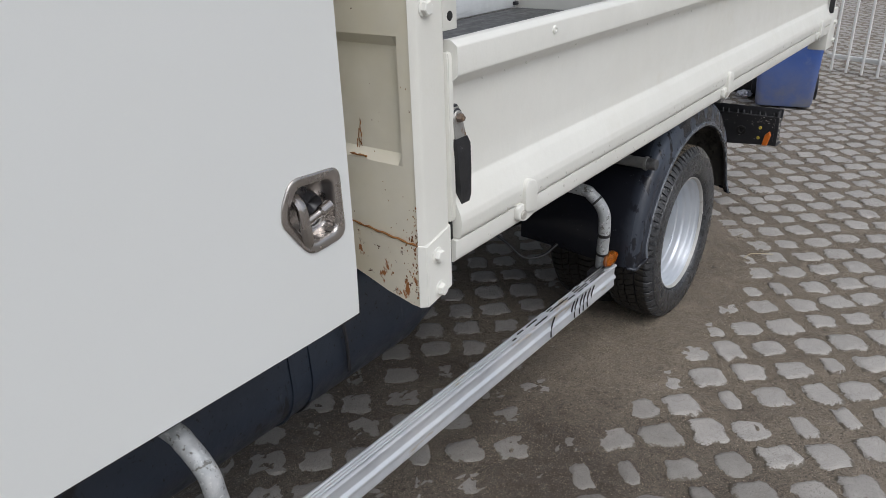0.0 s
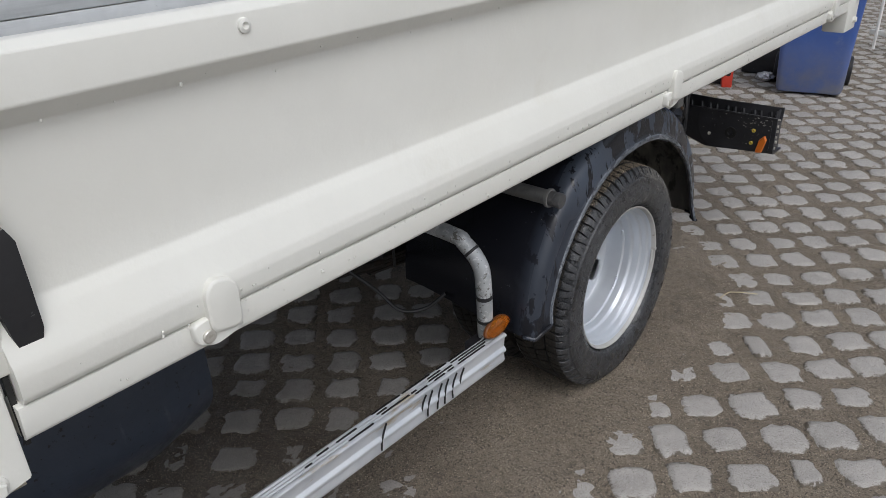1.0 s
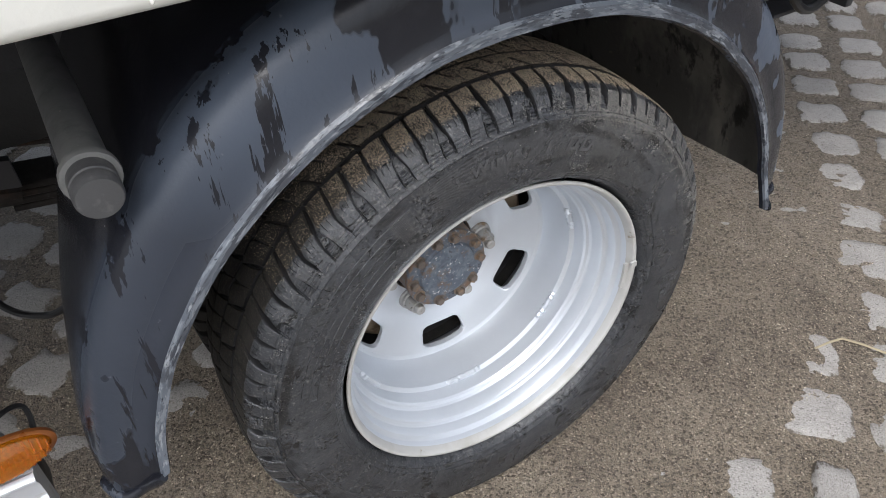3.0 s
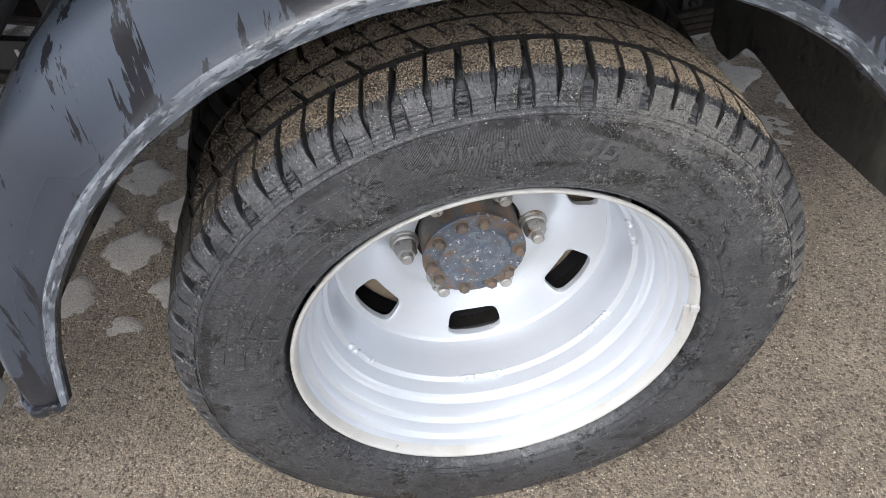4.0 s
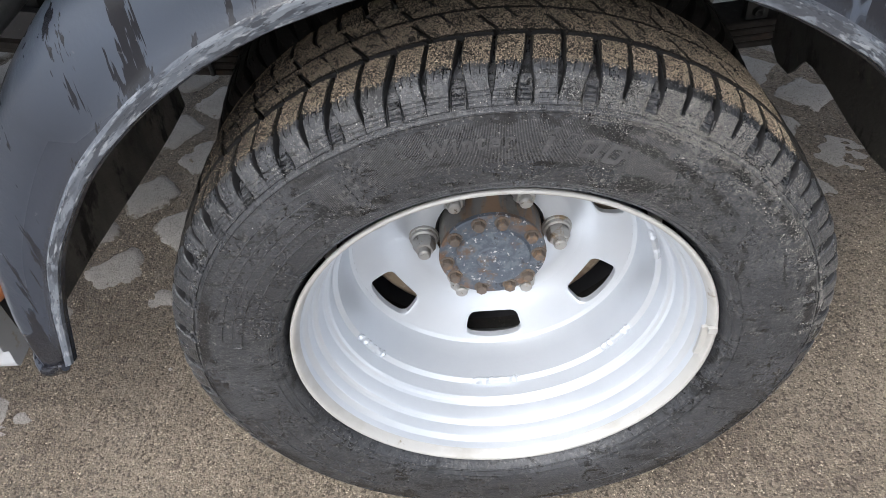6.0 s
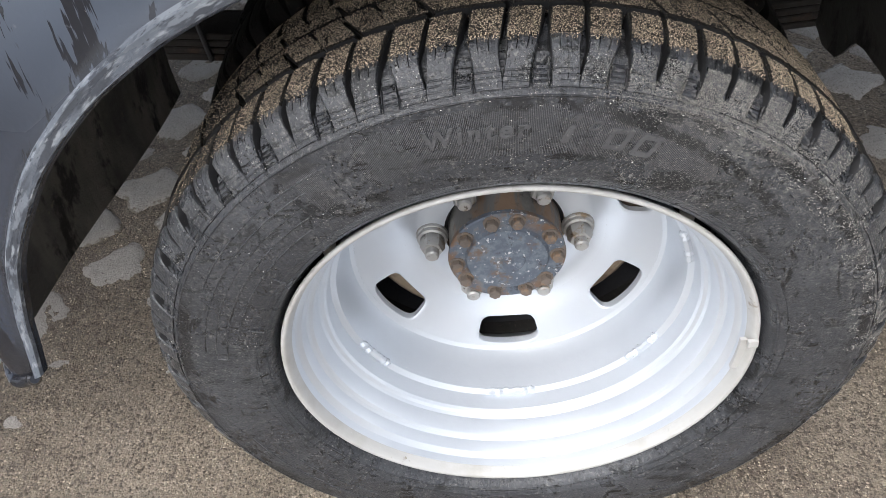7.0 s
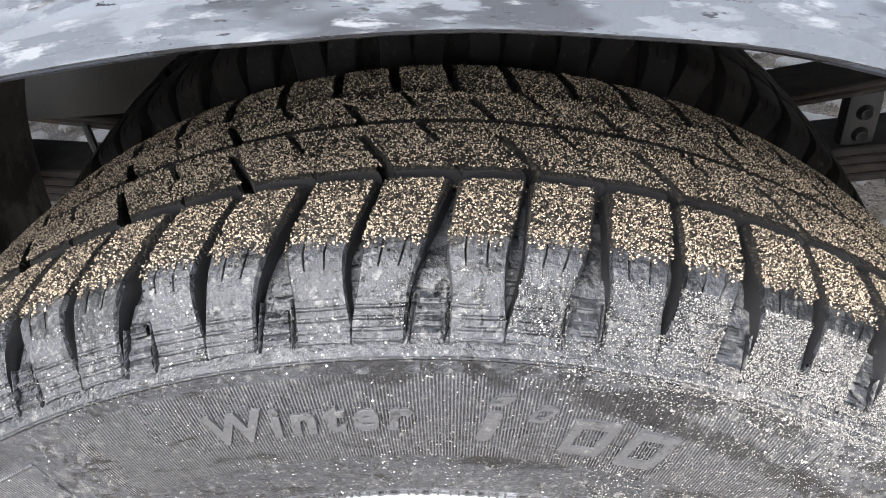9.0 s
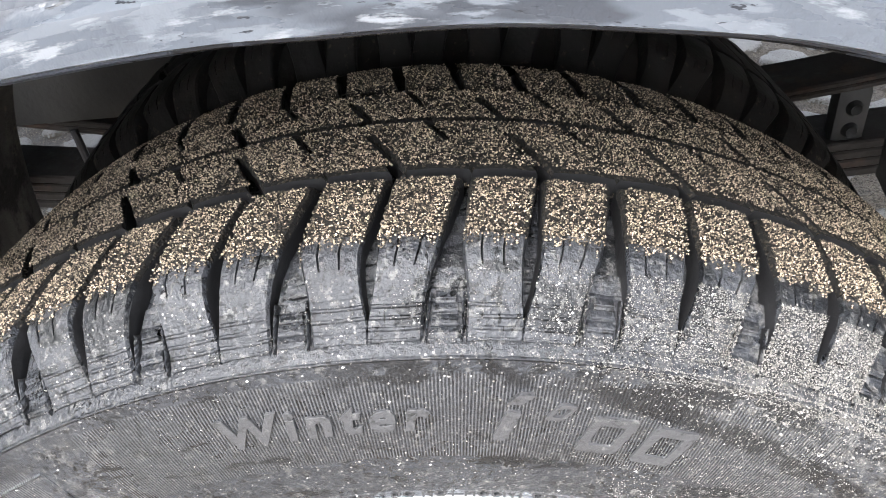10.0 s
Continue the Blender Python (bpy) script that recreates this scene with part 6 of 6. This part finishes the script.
    def on_tread():
        x = rng.uniform(-0.146, 0.0110)
        deg = rng.uniform(42, 142)
        if x < -0.1065:
            mx = 2 * MID - x
            if rng.random() < 0.30 or not 0.5 < (deg - 90 + skew(mx)) % 4.5 < 4.1:
                return None
            r = 0.3402 * (0.998 - 0.010 * smoothstep(-0.020, 0.010, mx)) - max(0, mx + 0.004) * 0.10
        elif x > -0.031:
            ph = (deg - 90 - PHASE + skew(x)) % 9
            if not (0.58 < ph < 4.12 or 4.85 < ph < 8.42):
                return None
            r = 0.3404
            for (xa, ra), (xb, rb) in zip(SHOULDER[2:7], SHOULDER[3:7]):
                if xa <= x <= xb:
                    r = ra + (rb - ra) * (x - xa) / (xb - xa)
            if x > 0.0040 + 0.006 * noise.noise((deg * 2.2, 0, 4.0)) + 0.004 * noise.noise((deg * 9.0, 0, 9.0)):
                return None
        elif -0.0710 < x < -0.0368:
            ph = (deg - 97.8 - 3.0 * (-0.0385 - x) / 0.0335) % 9
            if (not 0.42 < ph < 8.62 and x > -0.062) or (abs(ph - 4.5) < 0.26 and x < -0.055):
                return None
            r = 0.3420
        elif -0.1015 < x < -0.0757:
            ph = (deg - 91.1 - 2.2 * (-0.0752 - x) / 0.0268) % 9
            if (not 0.40 < ph < 8.64 and x > -0.094) or (abs(ph - 4.5) < 0.24 and x < -0.088):
                return None
            r = 0.3416
        else:
            return None
        # grains lie in clumps with bare rubber between
        cover = (0.80 if x > -0.034 else 0.74) + 0.8 * noise.noise((x * 420, deg * 2.5, 2.0)) + 0.7 * noise.noise((x * 60, deg * 0.4, 7.0))
        if rng.random() > cover or rng.random() < 0.85 * smoothstep(113, 134, deg):
            return None
        return x, radians(deg), r + rng.uniform(0.0, 0.0005)
    grains(250000, on_tread, 0.00028, 0.00062, "sand_grain", "tan sand grains stuck to the tread", sand)

    def in_gap(deg, r, x):
        ph = (deg - 90 - PHASE + skew(x)) % 9
        return r > 0.3165 and (ph < 1.0 or ph > 8.0 or (r > 0.321 and abs(ph - 4.5) < 0.42))

    def on_side():
        deg = rng.choice((rng.gauss(58, 15), rng.uniform(0, 180), rng.gauss(63, 8)))
        r = rng.choice((rng.uniform(0.235, 0.312), rng.uniform(0.306, 0.334), rng.uniform(0.312, 0.334)))
        if deg > 80 and (rng.random() < 0.35 or noise.noise((deg * 0.25, r * 50, 3)) < -0.1):
            return None
        if deg < 80 and r < 0.30 and rng.random() < 0.5:
            return None
        x = 0.0312
        for (xa, ra), (xb, rb) in zip(CARCASS[3:14], CARCASS[4:14]):
            if ra <= r <= rb:
                x = xa + (xb - xa) * (r - ra) / (rb - ra)
        if r > 0.312:
            for (xa, ra), (xb, rb) in zip(SHOULDER[4:], SHOULDER[5:]):
                if rb <= r <= ra:
                    x = xa + (xb - xa) * (r - ra) / (rb - ra)
        if in_gap(deg, r, x):
            return None
        return x, radians(deg), r
    grains(62000, on_side, 0.00014, 0.00042, "dust_speck", "pale specks of dried grit on the sidewall", dry_grit)

    def on_any_side():
        spot = on_side()
        if spot is None or rng.random() < 0.88 * smoothstep(92, 72, math.degrees(spot[1])):
            return None
        return spot

    def caked():
        deg = rng.uniform(2, 84)
        if rng.random() < smoothstep(36, 84, deg):
            return None
        r = rng.choice((rng.uniform(0.306, 0.336), rng.uniform(0.290, 0.318)))
        if noise.noise((deg * 0.5, r * 90, 6.0)) < 0.0:
            return None
        x = 0.0312
        line = SHOULDER[4:] if r > 0.3140 else CARCASS[9:14][::-1]
        for (xa, ra), (xb, rb) in zip(line, line[1:]):
            if min(ra, rb) <= r <= max(ra, rb):
                x = xa + (xb - xa) * (r - ra) / (rb - ra)
        if in_gap(deg, r, x):
            return None
        return x, radians(deg), r
    grains(1900, on_any_side, 0.0004, 0.00072, "bright_speck", "larger crumbs on the sidewall, the bright ones painted as water glints", glint_grit)
    grains(8000, caked, 0.0003, 0.00085, "caked_grit", "pale crumbs of dried mud caked on the shoulder", dry_grit)

    def in_groove():
        x = rng.choice((-0.0342, -0.0735)) + rng.uniform(-0.0018, 0.0018)
        return x, radians(rng.uniform(45, 140)), 0.3345
    grains(5000, in_groove, 0.0003, 0.0006, "groove_sand", "sand grains in the tread grooves", sand)
    # tread blocks, one by one
    for name, (a, b), mats in (("shoulder_block", (SH_A, SH_B), TREAD), ("rib_block", (R2_A, R2_B), TREAD), ("rib_block", (R3_A, R3_B), TREAD)):
        ma, mb = to_mesh(name, [(a, 0)], mats), to_mesh(name, [(b, 0)], mats)
        for k in range(40):
            for me in (ma, mb):
                o = new(name, me)
                o.parent = wheel
                o.matrix_basis = pose(0, 0, 0, 9 * k + (PHASE if name == "shoulder_block" else 0))
    # inner wheel of the pair and the far pair
    tread = all_tread("tread")
    for x, turn, label in ((-0.225, 3.7, "inner rear wheel of the dual pair"), (-1.475, 0, "far inner rear wheel"), (-1.70, 5, "far outer rear wheel")):
        w = tagged(new("wheel"), label, "wheel")
        w.parent = truck
        w.matrix_basis = pose(x, 0, HZ, turn)
        part("tyre", lathe(CARCASS, 120), mud_and_shade_rubber, w, sharp=70)
        t = tagged(new("tread", tread), "rubber tread blocks", kind="stuff")
        t.parent = w
        part("rim_dish", lathe([(0.010, 0.2195), (-0.02, 0.210), (-0.06, 0.195), (-0.10, 0.17), (-0.11, 0.06), (-0.149, 0.06), (-0.149, 0.2195)], 64), black_steel, w)


make_wheels()


# ---- yard: bin, fence, wall, litter ----
def make_bin():
    can = tagged(new("wheeled_bin"), "blue plastic wheeled bin with grubby base on the setts", "bin")
    can.matrix_basis = pose(-0.53, 3.78, 0, 0, 0, 14) @ Matrix.Diagonal((0.93, 0.95, 1, 1))
    bm = bmesh.new()
    secs = []
    for z, w, d, oy in ((0.02, 0.215, 0.20, 0.02), (0.05, 0.225, 0.215, 0.02), (0.30, 0.235, 0.245, 0.01), (0.92, 0.27, 0.32, 0.0), (0.96, 0.285, 0.335, 0.0), (1.0, 0.285, 0.335, 0.0)):
        pts = smooth_line([(-w, -d), (w, -d), (w, d), (-w, d)], 0.05, 4)
        secs.append([bm.verts.new((x, y + oy, z)) for x, y in pts])
    for a, b in zip(secs, secs[1:]):
        for k in range(len(a)):
            bm.faces.new((a[k], a[(k + 1) % len(a)], b[(k + 1) % len(a)], b[k]))
    bm.faces.new(secs[0])
    part("body", bm, bin_blue, can)
    bm = rounded((-0.29, -0.35, 1.0), (0.29, 0.36, 1.05), 0.02, 3)
    part("lid", bm, bin_blue, can, "blue closed lid")
    for x in (-0.265, 0.265):
        part("wheel", lathe([(-0.02, 0.02), (-0.025, 0.08), (-0.02, 0.10), (0.02, 0.10), (0.025, 0.08), (0.02, 0.02)], 24), rubber_pad, can, "black rubber wheel", pose(x * 0.93, 0.24, 0.10))
    part("wheel_axle", sweep([(-0.25, 0.24, 0.10), (0.25, 0.24, 0.10)], 0.012, 8), black_steel, can)


make_bin()


def make_fence():
    fence = tagged(new("fence"), "white painted steel bar fence on the yard edge", "fence")
    fence.matrix_basis = pose(-0.50, 5.40, 0, 0, 0, -22)
    part("rail", rounded((-0.05, -0.02, 0.115), (7.0, 0.02, 0.155), 0.004), fence_white, fence)
    part("rail", rounded((-0.05, -0.02, 1.60), (7.0, 0.02, 1.64), 0.004), fence_white, fence)
    for k in range(45):
        x = 0.02 + 0.152 * k
        part("bar", sweep([(x, -0.022, 0.0), (x, -0.022, 1.75)], 0.0125, 8), fence_white, fence)


make_fence()


def make_yard():
    bm = bmesh.new()
    n = 60
    lo, hi = [], []
    for k in range(n * 4):
        x = -6.5 + 5.35 * k / (n * 4 - 1)
        d = (0, 0, 0.03, 0.03)[k % 4]
        lo.append(bm.verts.new((x, 4.35 + d, 0.0)))
        hi.append(bm.verts.new((x, 4.35 + d, 2.6)))
    for k in range(len(lo) - 1):
        bm.faces.new((lo[k], lo[k + 1], hi[k + 1], hi[k]))
    back = [bm.verts.new(p) for p in ((-6.5, 6.8, 0), (-1.15, 6.8, 0), (-1.15, 6.8, 2.6), (-6.5, 6.8, 2.6))]
    bm.faces.new((lo[-1], back[1], back[2], hi[-1]))
    bm.faces.new((lo[0], back[0], back[3], hi[0]))
    bm.faces.new((back[0], back[1], back[2], back[3]))
    bm.faces.new(hi + [back[2], back[3]])
    tagged(part("shed", bm, wall_grey, None, sharp=20), "grey ribbed sheet-metal shed wall", "shed")
    foot = tagged(part("barrier_foot", rounded((-0.035, -0.05, 0.0), (0.035, 0.05, 0.17), 0.008), red_plastic, None, at=pose(-1.03, 3.56, 0, 0, 0, 25)), "red plastic barrier foot beside the shed", "barrier foot")
    part("hole", lathe([(0.0362, 0.0001), (0.0364, 0.018), (0.035, 0.020)], 16), grime, foot, at=pose(0, 0, 0.10))
    part("hole", lathe([(0.0, 0.0001), (0.0004, 0.018), (-0.001, 0.020)], 16), grime, foot, at=pose(0, -0.0502, 0.10, 0, 0, -90))
    tagged(part("pallet_beam", rounded((-0.5, -0.06, 0.0), (0.5, 0.06, 0.10), 0.006), black_steel, None, at=pose(-1.58, 3.55, 0, 0, 0, 12)), "dark beam lying by the barrier foot", "beam")
    tagged(part("crate", rounded((-0.3, -0.15, 0.0), (0.3, 0.15, 0.22), 0.01), black_steel, None, at=pose(-0.80, 4.18, 0)), "dark crate behind the bin", "crate")
    bm = bmesh.new()
    bmesh.ops.create_icosphere(bm, subdivisions=3, radius=0.05)
    for v in bm.verts:
        v.co *= 1 + 0.35 * noise.noise(v.co * 40)
        v.co.z = max(-0.03, v.co.z * 0.7)
        v.co.x *= 1.3
    tagged(part("litter", bm, paper_mat, None, at=pose(-0.86, 3.87, 0.03)), "crumpled silver litter on the ground", "litter")
    tagged(part("straw", sweep([(0.107, 0.630, 0.008), (0.112, 0.662, 0.010), (0.118, 0.69, 0.009), (0.150, 0.708, 0.011), (0.205, 0.735, 0.010)], 0.0022, 5), straw_mat, None), "dry bent straw stalk on the dirt", "straw")


make_yard()


# ---- setts ----
def make_setts():
    rng = random.Random(5)
    o0, ua, ub = Vector((0.301, 0.014)), Vector((0.1137, 0.1005)), Vector((-0.1070, 0.1020))
    shapes, coarse = [], []
    for k in range(26):
        bm = bmesh.new()
        hw, hh = rng.uniform(0.064, 0.073), rng.uniform(0.060, 0.069)
        n = 10 if k < 18 else 5
        g, edge = {}, bm.verts.layers.float.new("edge")
        for i in range(n + 1):
            for j in range(n + 1):
                a, b = -1 + 2 * i / n, -1 + 2 * j / n
                e = max(abs(a), abs(b), 0.80 * (abs(a) + abs(b)) * 0.75)
                s = 1 - 0.10 * (a * b) ** 2
                z = 0.0022 - 0.0080 * max(0.0, (e - 0.55) / 0.45) ** 2 + 0.0028 * noise.noise((a * 2 + 5 * k, b * 2, 1.0)) + 0.0018 * noise.noise((a * 6 + 5 * k, b * 6, 7.0))
                jx, jy = 0.014 * noise.noise((a * 1.8, b * 1.8 + 9 * k, 3.0)), 0.014 * noise.noise((a * 1.8 + 3, b * 1.8 + 9 * k, 8.0))
                g[i, j] = bm.verts.new((a * hw * s + jx, b * hh * s + jy, z if max(abs(a), abs(b)) < 1 else -0.018))
                g[i, j][edge] = e
        for i in range(n):
            for j in range(n):
                bm.faces.new((g[i, j], g[i + 1, j], g[i + 1, j + 1], g[i, j + 1]))
        for f in bm.faces:
            f.smooth = True
        me = bpy.data.meshes.new("sett")
        bm.to_mesh(me)
        bm.free()
        me.materials.append(stone_mat)
        (shapes if k < 18 else coarse).append(me)
    near, rest = [], []
    for r in range(-110, 110):
        for c in range(-110, 110):
            p = o0 + ua * c + ub * r
            far = smoothstep(1.0, 3.0, math.hypot(p.x - 0.3, p.y - 0.5))
            p += ua * (0.35 * far * noise.noise((r * 0.4, 0.0, 2.0)))
            if not (-8.0 < p.x < 8.5 and -8.0 < p.y < 11.5):
                continue
            if -6.6 < p.x < -1.15 and 4.25 < p.y < 6.9:
                continue
            p += Vector((rng.gauss(0, 0.006), rng.gauss(0, 0.006)))
            split = rng.random() < 0.08
            m = pose(p.x, p.y, rng.gauss(0, 0.0014), rng.gauss(0, 0.7), rng.gauss(0, 0.7), 41.5 + rng.gauss(0, 3.5)) @ Matrix.Diagonal((rng.uniform(0.88, 1.05) * (0.55 if split else 1), rng.uniform(0.90, 1.07), 1, 1))
            me = rng.choice(shapes if -2.2 < p.x < 3.0 and -2.0 < p.y < 7.0 else coarse)
            (near if (-0.15 < p.x < 0.85 and -0.7 < p.y < 3.4) else rest).append((me, m))
    verts, faces, edges = [], [], []
    for me, m in rest + near[300:]:
        o = len(verts)
        verts += [tuple(m @ q.co) for q in me.vertices]
        faces += [tuple(i + o for i in p.vertices) for p in me.polygons]
        edges += [q.value for q in me.attributes["edge"].data]
    me = bpy.data.meshes.new("far_setts")
    me.from_pydata(verts, [], faces)
    me.attributes.new("edge", 'FLOAT', 'POINT').data.foreach_set("value", edges)
    me.polygons.foreach_set("use_smooth", [True] * len(faces))
    me.materials.append(stone_joined)
    o = new("far_setts", me)
    o.parent = ground
    tagged(o, "worn grey stone setts", kind="stuff")
    for me, m in near[:300]:
        o = new("sett", me)
        o.parent = ground
        o.matrix_basis = m


make_setts()
